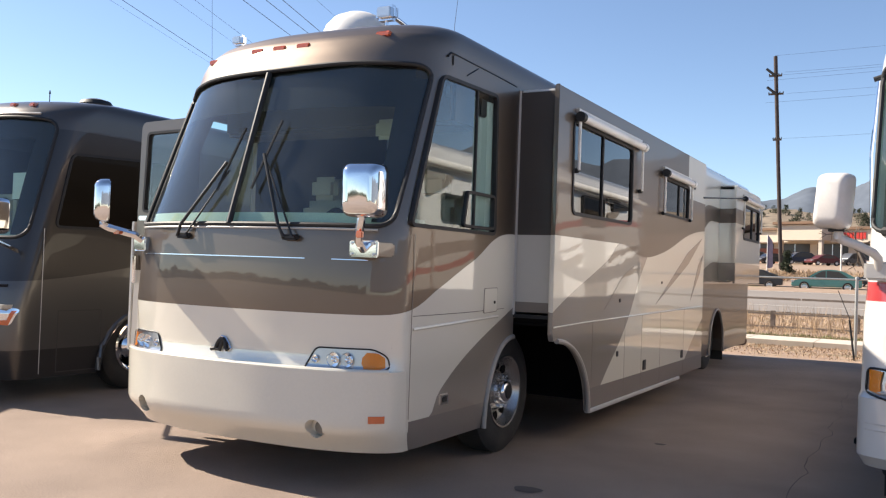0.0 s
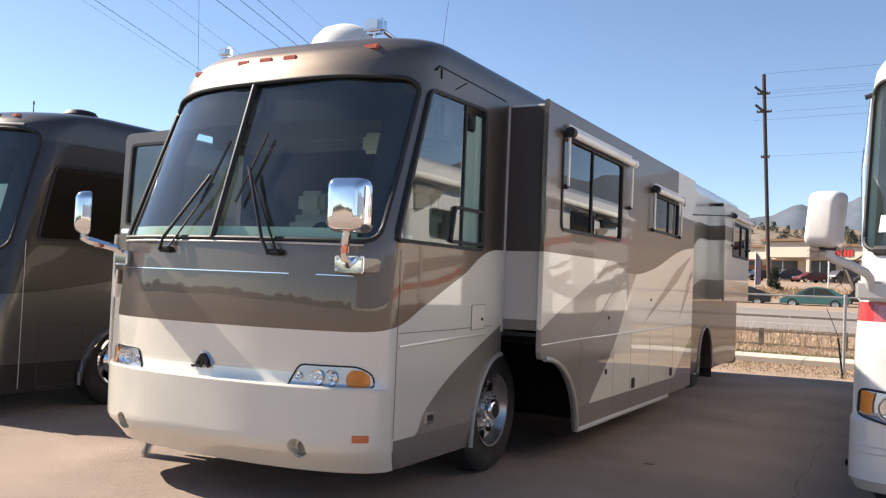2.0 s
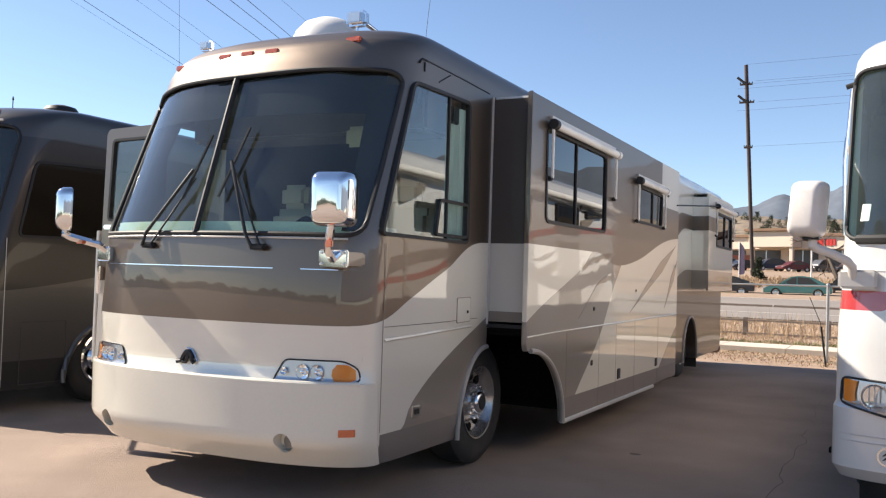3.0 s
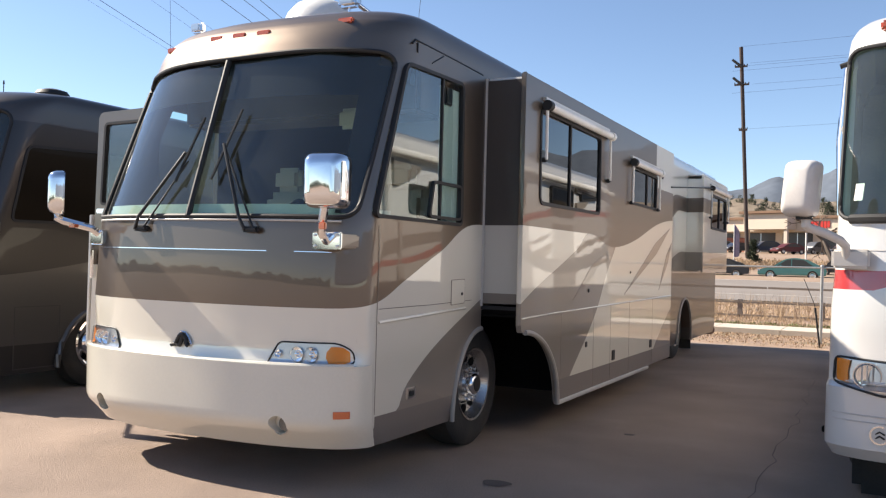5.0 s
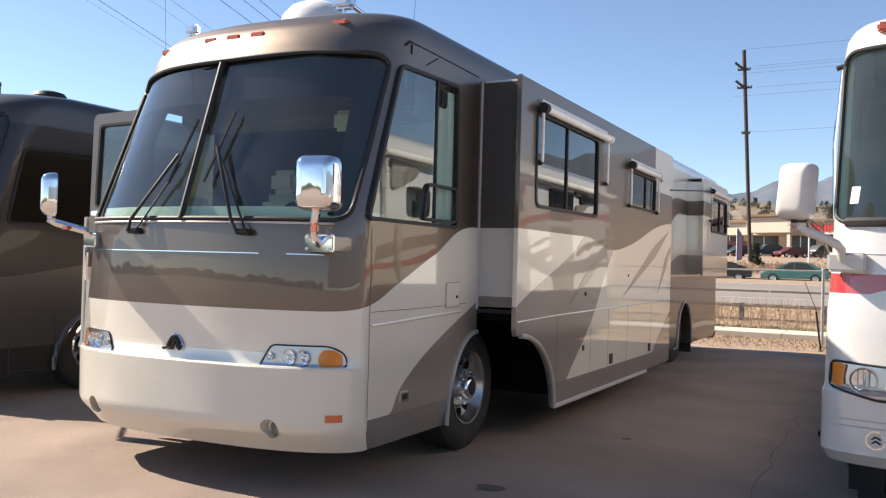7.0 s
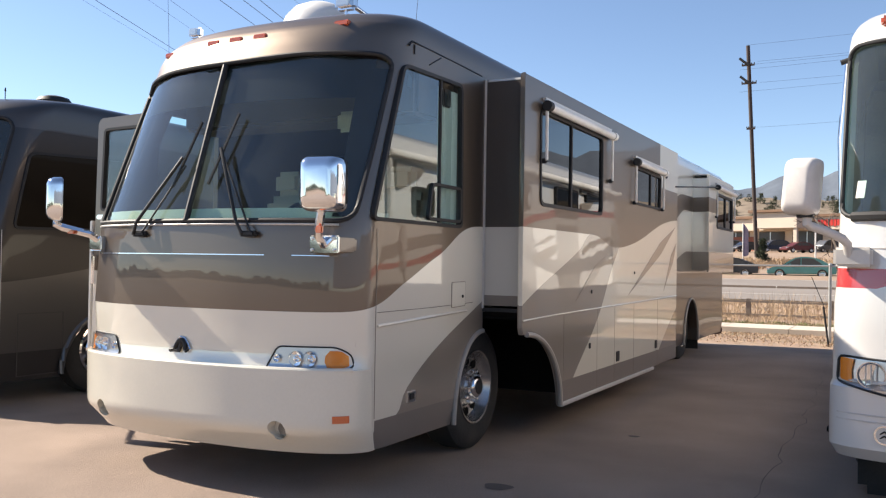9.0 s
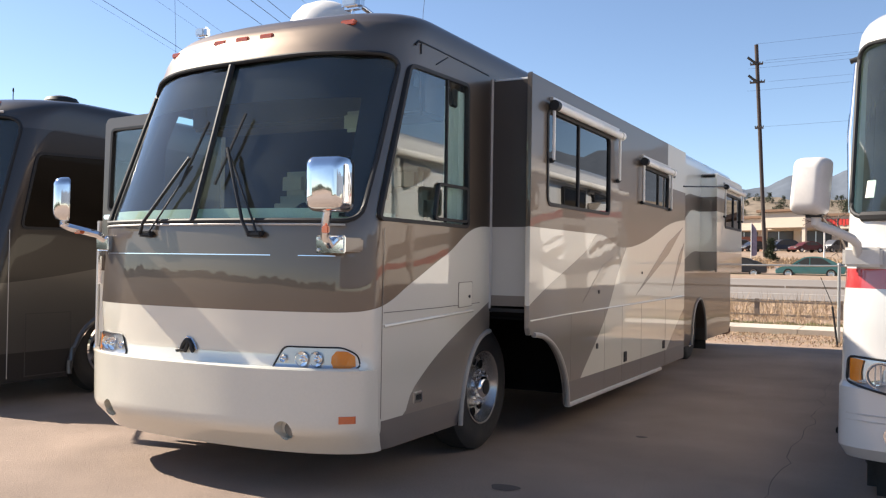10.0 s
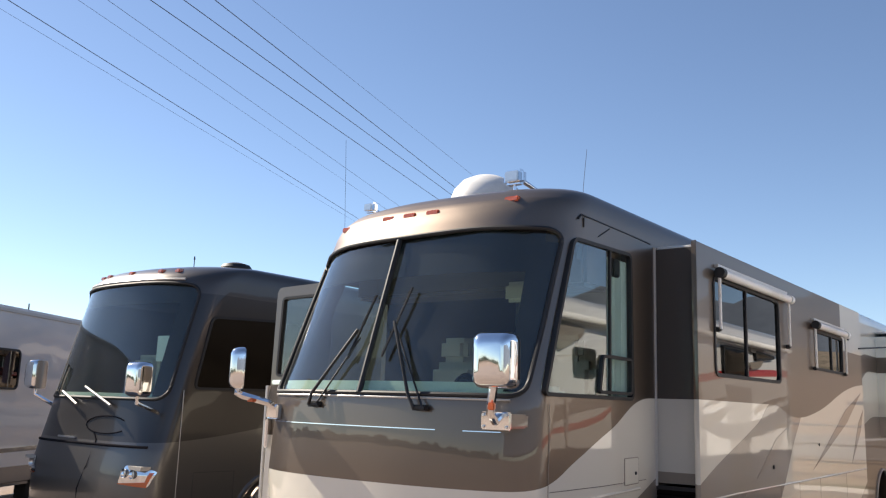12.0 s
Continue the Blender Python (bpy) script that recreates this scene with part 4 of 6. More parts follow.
# mirrors
def mirror_head(px, py, pz, yaw, parent, w0=0.30, h=0.36, deep=1.0):
    sh = bmesh.new()
    rows = []
    for t, s in ((0.0, 0.97), (0.02, 1.0), (0.10, 0.98), (0.15, 0.9), (0.175, 0.74), (0.18, 0.55)):
        poly = rounded([(-w0 / 2 * s, -h / 2 * s), (w0 / 2 * s, -h / 2 * s), (w0 / 2 * s, h / 2 * s), (-w0 / 2 * s, h / 2 * s)], 0.06 * s, 5)
        rows.append([sh.verts.new((a, -t * deep, b)) for a, b in poly])
    for A, B in zip(rows, rows[1:]):
        for i in range(len(A)):
            j = (i + 1) % len(A)
            sh.faces.new((A[i], A[j], B[j], B[i]))
    sh.faces.new(rows[-1])
    sh.faces.new(rows[0][::-1])
    bmesh.ops.transform(sh, matrix=pose(px, py, pz, 0, 0, yaw), verts=sh.verts)
    m0 = part("mirror", sh, CHROME, parent, "large chrome mirror housing", 50)
    gl = prism(rounded([(-w0 * 0.45, -h * 0.45), (w0 * 0.45, -h * 0.45), (w0 * 0.45, h * 0.45), (-w0 * 0.45, h * 0.45)], 0.04), "y", 0.001, 0.006)
    bmesh.ops.transform(gl, matrix=pose(px, py, pz, 0, 0, yaw), verts=gl.verts)
    part("mirror_glass", gl, CHROME, m0)
    return m0


mirror_head(-0.085, -0.40, 2.0, 12, bus, 0.27, 0.345)
part("mirror_stalk", tube([(-0.11, -0.43, 1.84), (-0.125, -0.43, 1.76), (-0.15, -0.40, 1.68), (-0.16, -0.33, 1.63)], 0.028, 10), CHROME, bus, "chrome mirror arm")
mp = part("mirror_plate", box(-0.27, -0.05, -0.335, -0.31, 1.58, 1.69, 0.008), CHROME, bus, "bright bolted mirror plate")
part("mirror_bracket", box(-0.25, -0.07, -0.312, -0.05, 1.59, 1.68, 0.01), BROWNP, bus)
for x in (-0.245, -0.075):
    for z in (1.60, 1.67):
        part("bolt", cyl((x, -0.345, z), (x, -0.33, z), 0.009, seg=8), ALU, mp)
part("mirror_marker", box(-0.125, -0.075, -0.475, -0.45, 1.70, 1.745, 0.006), ORANGE, bus)
mirror_head(-2.40, -0.47, 1.95, -41, bus, 0.24, 0.32, 0.6)
part("mirror_arm", tube([(-2.42, -0.50, 1.80), (-2.42, -0.51, 1.765), (-2.38, -0.48, 1.745), (-2.27, -0.33, 1.70), (-2.25, -0.27, 1.66)], 0.028, 10), CHROME, bus, "chrome mirror arm")
part("mirror_marker", box(-2.36, -2.29, -0.46, -0.42, 1.70, 1.725, 0.006), ORANGE, bus)
part("mirror_plate", box(-2.33, -2.20, -0.29, -0.15, 1.58, 1.69, 0.01), CHROME, bus)

# roof things
dome = thing("satellite_dome", "white fibreglass satellite dome on the roof", "satellite dome")
part("dome", lathe([(0.31, 0.0), (0.33, 0.03), (0.335, 0.12), (0.325, 0.22), (0.29, 0.31), (0.22, 0.39), (0.12, 0.435), (0.0, 0.45)], (-1.37, 1.25, 3.29), (0, 0, 1), 40), FIBRE, dome, smooth=60)
part("base_ring", lathe([(0.345, 0.0), (0.345, 0.03), (0.31, 0.035)], (-1.37, 1.25, 3.335), (0, 0, 1), 40), FIBRE, dome)


def dock_light(x, y, dz=0.0, k0=1.0):
    d = thing("spotlight", "chrome roof spotlight on a short stalk", "spotlight", group="roof spotlights")
    part("housing", box(x - 0.085 * k0, x + 0.085 * k0, y - 0.05 * k0, y + 0.05 * k0, 3.52 + dz - 0.12 * k0, 3.52 + dz, 0.025 * k0), CHROME, d)
    part("lens", box(x - 0.06 * k0, x + 0.06 * k0, y - 0.05 * k0 - 0.006, y - 0.05 * k0 + 0.005, 3.52 + dz - 0.10 * k0, 3.52 + dz - 0.02 * k0, 0.008), ALU, d)
    part("stalk", cyl((x, y, 3.2), (x, y, 3.41 + dz), 0.012), CHROME, d)
    part("trumpet", cyl((x + 0.02, y + 0.05, 3.45 + dz), (x + 0.08, y + 0.26, 3.38 + dz), 0.02, 0.014), CHROME, d)


dock_light(-0.62, 0.55)
dock_light(-2.06, 0.50, -0.10, 0.72)
whip = thing("whip_antenna", "thin black whip antenna on the roof", "antenna", group="antennas")
part("mast", tube([(-0.28, 1.0, 3.22), (-0.275, 1.0, 3.45), (-0.24, 0.99, 3.74)], 0.0018, 6), BLACK, whip)
part("foot", cyl((-0.28, 1.0, 3.2), (-0.28, 1.0, 3.26), 0.02), BLACK, whip)
whip = thing("whip_antenna", "tall thin whip antenna behind the cab roof", "antenna", group="antennas")
part("mast", tube([(-2.47, 0.62, 3.05), (-2.48, 0.62, 3.35), (-2.52, 0.62, 4.09)], 0.0016, 6), BLACK, whip)
part("foot", cyl((-2.47, 0.62, 3.03), (-2.47, 0.62, 3.14), 0.02), BLACK, whip)


# ---- the dark neighbour ----
nb = thing("motorhome", "dark slate grey motorhome parked alongside", "motorhome")
NF = Coach(-8.05, -5.45, 11.0,
           [(0.25, 0.80), (0.5, 0.73), (0.95, 0.71), (1.22, 0.768), (1.27, 0.79), (1.66, 0.86), (1.72, 0.87), (3.06, 1.12), (3.15, 1.16), (3.23, 1.25), (3.29, 1.38), (3.33, 1.6), (3.35, 1.9)],
           [(0.25, 0.42), (1.2, 0.44), (1.7, 0.48), (3.4, 0.70)], [(0.25, 3.2), (1.2, 3.0), (1.7, 2.7), (3.4, 2.2)], [(0.25, 0.05), (0.6, 0.0), (3.17, 0.0), (3.25, 0.015), (3.30, 0.05), (3.33, 0.11), (3.345, 0.2), (3.35, 0.3)])
nbody = part("body", NF.solid([0.25, 0.3, 0.5, 0.6, 0.95, 1.18, 1.22, 1.26, 1.5, 1.66, 1.72, 2.1, 2.5, 2.9, 3.0, 3.05, 3.1, 3.15, 3.2, 3.24, 3.28, 3.3, 3.33, 3.35]), GREY, nb, "two-tone slate painted shell")
NS = rounded([(-7.96, 1.74), (-5.56, 1.74), (-5.57, 3.05), (-6.0, 3.075), (-7.5, 3.075), (-7.94, 3.05)], 0.15)
ND = rounded([(1.34, 1.86), (2.95, 1.88), (2.95, 2.76), (1.53, 2.70)], 0.10)
nwell = arch(2.62, 0.28, 0.60, 0.62, 180, 0) + [(3.22, 0.0), (2.02, 0.0)]
cut(nbody, [NF.solid([1.0, 1.22, 1.72, 2.5, 3.06, 3.2], 0.05, 3.8), prism(NS, "y", -0.8, 1.75), prism(ND, "x", -5.8, -5.2), prism(nwell, "x", -6.2, -5.2)])
part("windscreen", NF.pane(dense(NS), 0.015), WIND, nb, "one-piece tinted windscreen").visible_shadow = False
part("gasket", tube(NF.loop(dense(NS), 0.0), 0.02, 8, True), BLACK, nb)
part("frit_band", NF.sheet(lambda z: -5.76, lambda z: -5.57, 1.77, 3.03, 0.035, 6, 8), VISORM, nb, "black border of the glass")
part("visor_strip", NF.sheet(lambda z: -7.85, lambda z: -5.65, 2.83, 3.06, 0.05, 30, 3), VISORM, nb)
part("cap_edge", tube([(x, NF.front(x, 3.115) - 0.010, 3.115) for x in np.linspace(-7.75, -5.75, 24)], 0.014, 6), SILVERP, nb, "bright drip edge over the windscreen")
part("side_window", frame_ring(dense(ND), "x", -5.48, -5.44, 0.03), BLACK, nb)
part("side_pane", prism(ND, "x", -5.462, -5.458), PRIV, nb, "dark tinted cab window")
part("panel_seam", tube([(-5.448, 1.22, z) for z in np.linspace(0.3, 1.85, 4)], 0.0045, 6), SILVERP, nb)
part("hood_line", tube([(x, NF.front(x, 1.235) - 0.004, 1.235) for x in np.linspace(-7.9, -5.6, 40)], 0.016, 6), VISORM, nb)
part("chrome_bar", NF.sheet(lambda z: -7.25, lambda z: -6.85, 1.28, 1.30, -0.004, 10, 1, 0.012), ALU, nb, "bright name bar")
curl = [(-6.32 + 0.36 * math.cos(a) * (1 + 0.12 * a / 6), 1.45 + 0.095 * math.sin(a)) for a in np.linspace(0.6, 5.6, 26)]
part("graphic_swirl", tube([(x, NF.front(x, z) - 0.002, z) for x, z in curl], 0.008, 6), VISORM, nb, "painted swirl on the nose")
part("hood_seam", tube([(x, NF.front(x, z) - 0.001, z) for x, z in ((-6.5, 1.36), (-6.42, 1.28), (-6.46, 1.0), (-6.60, 0.75), (-6.65, 0.35))], 0.010, 6), VISORM, nb)
for side in (1, -1):
    fx = (lambda a: a) if side > 0 else (lambda a: -13.5 - a)
    hp = rounded([(fx(-5.87), 0.85), (fx(-5.52), 0.82), (fx(-5.465), 1.0), (fx(-5.79), 1.05)], 0.04, 3)
    h = part("headlight", NF.pane(dense(hp, 0.03), -0.004), CHROME, nb, "clear headlight with red lower lens")
    for a, z in ((-5.78, 0.965), (-5.67, 0.955)):
        part("lamp_bowl", lathe([(0.05, -0.02), (0.03, -0.006), (0, -0.01)], (fx(a), NF.front(fx(a), z), z), (0, 1, 0), 16), ALU, h)
    part("side_lens", NF.pane(dense([(fx(-5.89), 0.852), (fx(-5.53), 0.825), (fx(-5.48), 0.98), (fx(-5.51), 0.98), (fx(-5.54), 0.88)], 0.03), -0.014), ORANGE, h)
    fg = part("fog_lamp", lathe([(0.07, -0.01), (0.07, 0.02), (0.05, 0.03), (0, 0.03)], (fx(-6.2), NF.front(fx(-6.2), 0.45) - 0.01, 0.45), (0, 1, 0), 18), BLACK, nb)
for x in (-6.75, -6.2, -5.95, -7.3, -7.55):
    y = NF.front(x, 3.2)
    part("clearance_lamp", box(x - 0.045, x + 0.045, y + 0.01, y + 0.1, 3.2, 3.25, 0.012), ORANGE, nb)
wp = mat("wiper_grey", (0.3, 0.3, 0.29), 0.5, 0.2)
for bx, ex in ((-6.25, -6.85), (-6.95, -7.4)):
    part("wiper", tube([(bx, NF.front(bx, 1.66) - 0.05, 1.66), (ex, NF.front(ex, 1.86) - 0.05, 1.86 if bx > -6.5 else 1.8)], 0.016, 6), wp, nb, "pale wiper arm")


def big_mirror(px, py, pz, yaw, parent, base):
    m0 = mirror_head(px, py, pz, yaw, parent, 0.24, 0.36)
    part("mirror_arm", tube([(px, py - 0.06, pz - 0.17), (px, py - 0.06, pz - 0.24), base], 0.022, 8), CHROME, parent)


big_mirror(-5.25, 0.56, 1.94, 10, nb, (-5.55, 0.98, 1.60))
big_mirror(-8.10, 0.95, 2.0, -64, nb, (-7.95, 1.1, 1.62))
part("locker_door", frame_ring([(1.43, 0.30), (2.02, 0.30), (2.02, 0.97), (1.43, 0.97)], "x", -5.452, -5.445, 0.012), GREYP, nb)
part("arch_lip", tube([(-5.446, y, z) for y, z in arch(2.62, 0.28, 0.62, 0.64, 180, 0)], 0.035, 8), GREYP, nb)
tw = part("wheel", lathe([(0.29, -0.02), (0.40, 0.012), (0.47, 0.0), (0.505, -0.03), (0.51, -0.2), (0.40, -0.28)], (-5.52, 2.62, 0.51), (1, 0, 0), 40), RUBBER, nb)
part("rim", lathe([(0.305, -0.005), (0.285, 0.008), (0.245, -0.05), (0.17, -0.06), (0.145, -0.03), (0.08, 0.04), (0.0, 0.05)], (-5.52, 2.62, 0.51), (1, 0, 0), 40), CHROME, tw)
vent = thing("roof_vent", "black round roof vent cover", "roof vent")
part("cover", lathe([(0.20, 0), (0.20, 0.03), (0.17, 0.07), (0.08, 0.095), (0, 0.1)], (-5.86, 2.15, 3.33), (0, 0, 1), 28), BLACK, vent)
part("collar", lathe([(0.22, 0), (0.22, 0.02), (0.18, 0.02)], (-5.86, 2.15, 3.32), (0, 0, 1), 28), BLACK, vent)
na = thing("whip_antenna", "short stub antenna on the grey roof", "antenna", group="antennas")
part("mast", tube([(-6.05, 1.65, 3.32), (-6.05, 1.65, 3.42)], 0.006, 6), BLACK, na)
part("tip", cyl((-6.05, 1.65, 3.41), (-6.05, 1.65, 3.45), 0.012, 0.006, 8), BLACK, na)
nd = thing("dashboard", "pale grey dashboard behind the neighbour's windscreen", "dashboard")
dx = np.linspace(-7.85, -5.65, 24)
part("dash_top", prism([(x, NF.front(x, 1.76) + 0.08) for x in dx] + [(-5.65, 1.7), (-7.85, 1.7)], "z", 1.3, 1.80, bevel=0.02), DASH, nd)
part("document", box(-6.08, -5.80, 1.25, 1.255, 2.17, 2.46), FIBRE, nd)
nl = thing("cab_lining", "neighbour's cab lining, near-black to stand for its shade", "cab lining")
# rear panel and inner wall are near-black to paint in the unlit cab
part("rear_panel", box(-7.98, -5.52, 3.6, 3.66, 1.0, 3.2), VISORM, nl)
part("inner_shade_wall", box(-6.9, -6.85, 2.3, 3.6, 1.05, 3.1), VISORM, nl)
# added white block, imitates a pale reflection low in the side glass
part("window_reflection_block", box(-5.80, -5.55, 1.42, 1.95, 1.80, 2.03, 0.07), FIBRE, nl, "pale block added for a bright reflection in the cab window")
part("floor_panel", box(-7.98, -5.52, 0.8, 3.6, 1.0, 1.04), INTER, nl)
nbs = [nb, vent, na, nd, nl]
for x in (-7.3, -6.2):
    s = thing("cab_chair", "beige leather armchair in the cab", "chair", group="neighbour cab chairs")
    part("backrest", box(x - 0.26, x + 0.26, 1.9, 2.06, 1.4, 2.3, 0.07), LEATHER, s)
    part("seat", box(x - 0.26, x + 0.26, 1.4, 1.95, 1.25, 1.45, 0.05), LEATHER, s)
    part("pedestal", box(x - 0.15, x + 0.15, 1.5, 1.8, 1.03, 1.26, 0.02), BLACK, s)
    nbs.append(s)

# the whole neighbour is a slightly smaller coach, standing closer
for o in nbs:
    o.location, o.scale = (0.178, -0.293, 0.0), (0.94, 0.94, 0.97)


# ---- the white coach ----
wh = thing("motorhome", "white motorhome with a red band and grey swooshes", "motorhome")
WX = 2.68
WF = Coach(WX, WX + 2.5, 12.15,
           [(0.35, 1.12), (0.43, 1.04), (0.80, 1.01), (0.83, 1.05), (1.02, 1.06), (1.3, 1.06), (1.86, 1.10), (3.02, 1.29), (3.13, 1.33), (3.2, 1.41), (3.25, 1.53), (3.28, 1.7)],
           0.34, 3.2, [(0.35, 0.0), (0.43, -0.035), (0.80, -0.028), (0.83, -0.016), (1.3, -0.01), (1.5, 0.006), (1.86, 0.018), (2.95, 0.05), (3.08, 0.07), (3.16, 0.11), (3.22, 0.17), (3.26, 0.25), (3.28, 0.38)])
wbody = part("body", WF.solid([0.35, 0.38, 0.43, 0.80, 0.83, 1.02, 1.3, 1.5, 1.86, 2.3, 2.9, 3.02, 3.08, 3.13, 3.16, 3.2, 3.22, 3.25, 3.265, 3.28]), WHITE, wh, "glossy white shell with red and grey graphics")
WS = rounded([(WX + 0.03, 1.86), (WX + 2.47, 1.86), (WX + 2.43, 2.99), (WX + 0.07, 2.99)], 0.09)
side_wins = [[(5.25, 2.17), (5.84, 2.17), (5.84, 2.55), (5.25, 2.55)], [(8.65, 2.35), (9.75, 2.35), (9.75, 2.82), (8.65, 2.82)], [(10.2, 2.66), (11.2, 2.74), (11.2, 2.80), (10.2, 2.84)], [(7.05, 2.35), (7.5, 2.35), (7.5, 2.8), (7.05, 2.8)]]
ww = arch(2.75, 0.28, 0.58, 0.66, 180, 0) + [(3.33, 0.0), (2.17, 0.0)]
cut(wbody, [WF.solid([1.05, 1.3, 1.86, 2.95, 3.13, 3.2], 0.05, 3.9), prism(WS, "y", 0.2, 1.9), prism(ww, "x", WX - 0.2, WX + 0.6)])
part("windscreen", WF.pane(dense(WS), 0.015), WIND, wh, "tall curved windscreen").visible_shadow = False
part("gasket", tube(WF.loop(dense(WS), 0.0), 0.015, 8, True), BLACK, wh)
part("lower_gasket", tube([(x, WF.front(x, 1.86) - 0.004, 1.86) for x in np.linspace(WX + 0.1, WX + 2.4, 20)], 0.032, 8), BLACK, wh)
part("sticker", WF.sheet(lambda z: WX + 0.115 + (z - 1.98) * 0.12, lambda z: WX + 0.165 + (z - 1.98) * 0.12, 1.98, 2.09, 0.022, 3, 3), FIBRE, wh, "paper sticker inside the glass")
part("panel_seam", tube([(x, WF.front(x, 1.66) - 0.001, 1.66) for x in np.linspace(WX + 0.08, WX + 2.4, 24)], 0.004, 6), SILVERP, wh)
for z in (0.64, 0.60):
    part("bumper_seam", tube([(x, WF.front(x, z) - 0.001, z) for x in np.linspace(WX + 0.02, WX + 2.48, 30)], 0.005, 6), SILVERP, wh)
part("bumper_lip", tube([(x, WF.front(x, 0.84) - 0.006, 0.84) for x in np.linspace(WX + 0.02, WX + 2.48, 30)], 0.012, 6), WHITEP, wh)
wl = rounded([(WX + 0.03, 0.99), (WX + 0.60, 0.96), (WX + 0.62, 0.80), (WX + 0.30, 0.77), (WX + 0.02, 0.83)], 0.035, 3)
for side in (1, -1):
    fx = (lambda a: a) if side > 0 else (lambda a: 2 * WX + 2.5 - a)
    h = part("headlight", WF.pane(dense([(fx(a), b) for a, b in wl], 0.03), -0.004), ALU, wh, "clear twin headlight with amber corner")
    part("bezel", tube(WF.loop(dense([(fx(a), b) for a, b in wl], 0.04), -0.01), 0.008, 6, True), BLACK, h)
    part("turn_lens", WF.pane(dense([(fx(WX + 0.04), 0.98), (fx(WX + 0.12), 0.975), (fx(WX + 0.105), 0.90), (fx(WX + 0.11), 0.83), (fx(WX + 0.04), 0.845)], 0.02), -0.016), AMBER, h, "amber corner lens")
    for a, r in ((WX + 0.215, 0.082), (WX + 0.42, 0.078)):
        part("lamp_bowl", lathe([(r, -0.03), (r * 0.94, -0.03), (r * 0.8, -0.010), (r * 0.35, -0.006), (0, -0.006)], (fx(a), WF.front(fx(a), 0.885), 0.885), (0, 1, 0), 22), CHROME, h)
        for dx0 in (-0.35, 0.0, 0.35):
            part("lens_rib", box(fx(a) + dx0 * r - 0.004, fx(a) + dx0 * r + 0.004, WF.front(fx(a), 0.885) - 0.028, WF.front(fx(a), 0.885) - 0.018, 0.885 - 0.7 * r, 0.885 + 0.7 * r, 0.002), SILVERP, h)
    part("headlight_glass", WF.pane(dense([(fx(a), b) for a, b in wl], 0.03), -0.04), LENS, h).visible_shadow = False
em = part("emblem", lathe([(0.058, 0), (0.058, 0.012), (0.048, 0.012), (0.048, 0.006), (0, 0.006)], (WX + 0.29, WF.front(WX + 0.29, 0.53) + 0.004, 0.53), (0, -1, 0), 28), CHROME, wh, "round chrome emblem")
part("emblem_face", lathe([(0.047, 0), (0.047, 0.009), (0, 0.009)], (WX + 0.29, WF.front(WX + 0.29, 0.53) + 0.002, 0.53), (0, -1, 0), 24), SILVERP, em)
for dz0 in (-0.012, 0.014):
    part("emblem_bar", tube([(WX + 0.262, WF.front(WX + 0.26, 0.53) - 0.007, 0.53 + dz0 - 0.012), (WX + 0.29, WF.front(WX + 0.29, 0.53) - 0.009, 0.53 + dz0 + 0.008), (WX + 0.318, WF.front(WX + 0.32, 0.53) - 0.007, 0.53 + dz0 - 0.008)], 0.006, 6), BLACK, em)
for x in (0.32, 1.0, 1.25, 1.5, 2.2):
    y = WF.front(WX + x, 3.12)
    part("clearance_lamp", box(WX + x - 0.07, WX + x + 0.07, y - 0.05, y + 0.06, 3.09, 3.15, 0.015), ORANGE, wh, "orange clearance lamp")
# white mirror on its arm
mh = bmesh.new()
rows = []
for t, s, sh in ((0.0, 0.90, 0), (0.03, 1.0, 0), (0.10, 1.0, 0), (0.16, 0.93, 0), (0.19, 0.8, 0), (0.20, 0.6, 0)):
    poly = rounded([(-0.105 * s, -0.172 * s), (0.09 * s, -0.172 * s), (0.105 * s, 0.172 * s), (-0.085 * s, 0.172 * s)], 0.05 * s, 5)
    rows.append([mh.verts.new((a, -t, b)) for a, b in poly])
for A, B in zip(rows, rows[1:]):
    for i in range(len(A)):
        mh.faces.new((A[i], A[(i + 1) % len(A)], B[(i + 1) % len(A)], B[i]))
mh.faces.new(rows[-1])
mh.faces.new(rows[0][::-1])
bmesh.ops.transform(mh, matrix=pose(2.545, 0.88, 2.02, 0, 2, -14), verts=mh.verts)
wm = part("mirror", mh, WHITEP, wh, "white plastic mirror housing", 50)
part("mirror_boot", box(2.48, 2.60, 0.76, 0.88, 1.835, 1.865, 0.015), BLACK, wm)
part("mirror_arm", tube([(2.55, 0.82, 1.85), (2.55, 0.82, 1.80), (2.57, 0.84, 1.785), (2.65, 0.92, 1.757), (2.735, 1.0, 1.715), (2.76, 1.05, 1.685), (2.765, 1.09, 1.60)], 0.028, 12), WHITEP, wh, "bent white mirror arm")
part("mirror_bracket", box(2.68, 2.90, 1.06, 1.22, 1.545, 1.665, 0.015), WHITEP, wh)
part("grab_rail", tube([(2.695, 1.50, 1.9), (2.685, 1.50, 2.4), (2.72, 1.56, 2.9)], 0.010, 8), CHROME, wh)
part("roof_stud", cyl((2.685, 1.6, 2.92), (2.75, 1.6, 2.94), 0.018), BLACK, wh)
for w0 in side_wins:
    poly = rounded(w0, 0.08)
    f0 = part("side_window", frame_ring(dense(poly), "x", WX - 0.012, WX + 0.055, 0.035), BLACK, wh, "dark window on the white flank")
    part("pane", prism(poly, "x", WX - 0.007, WX - 0.003), TINT, f0)
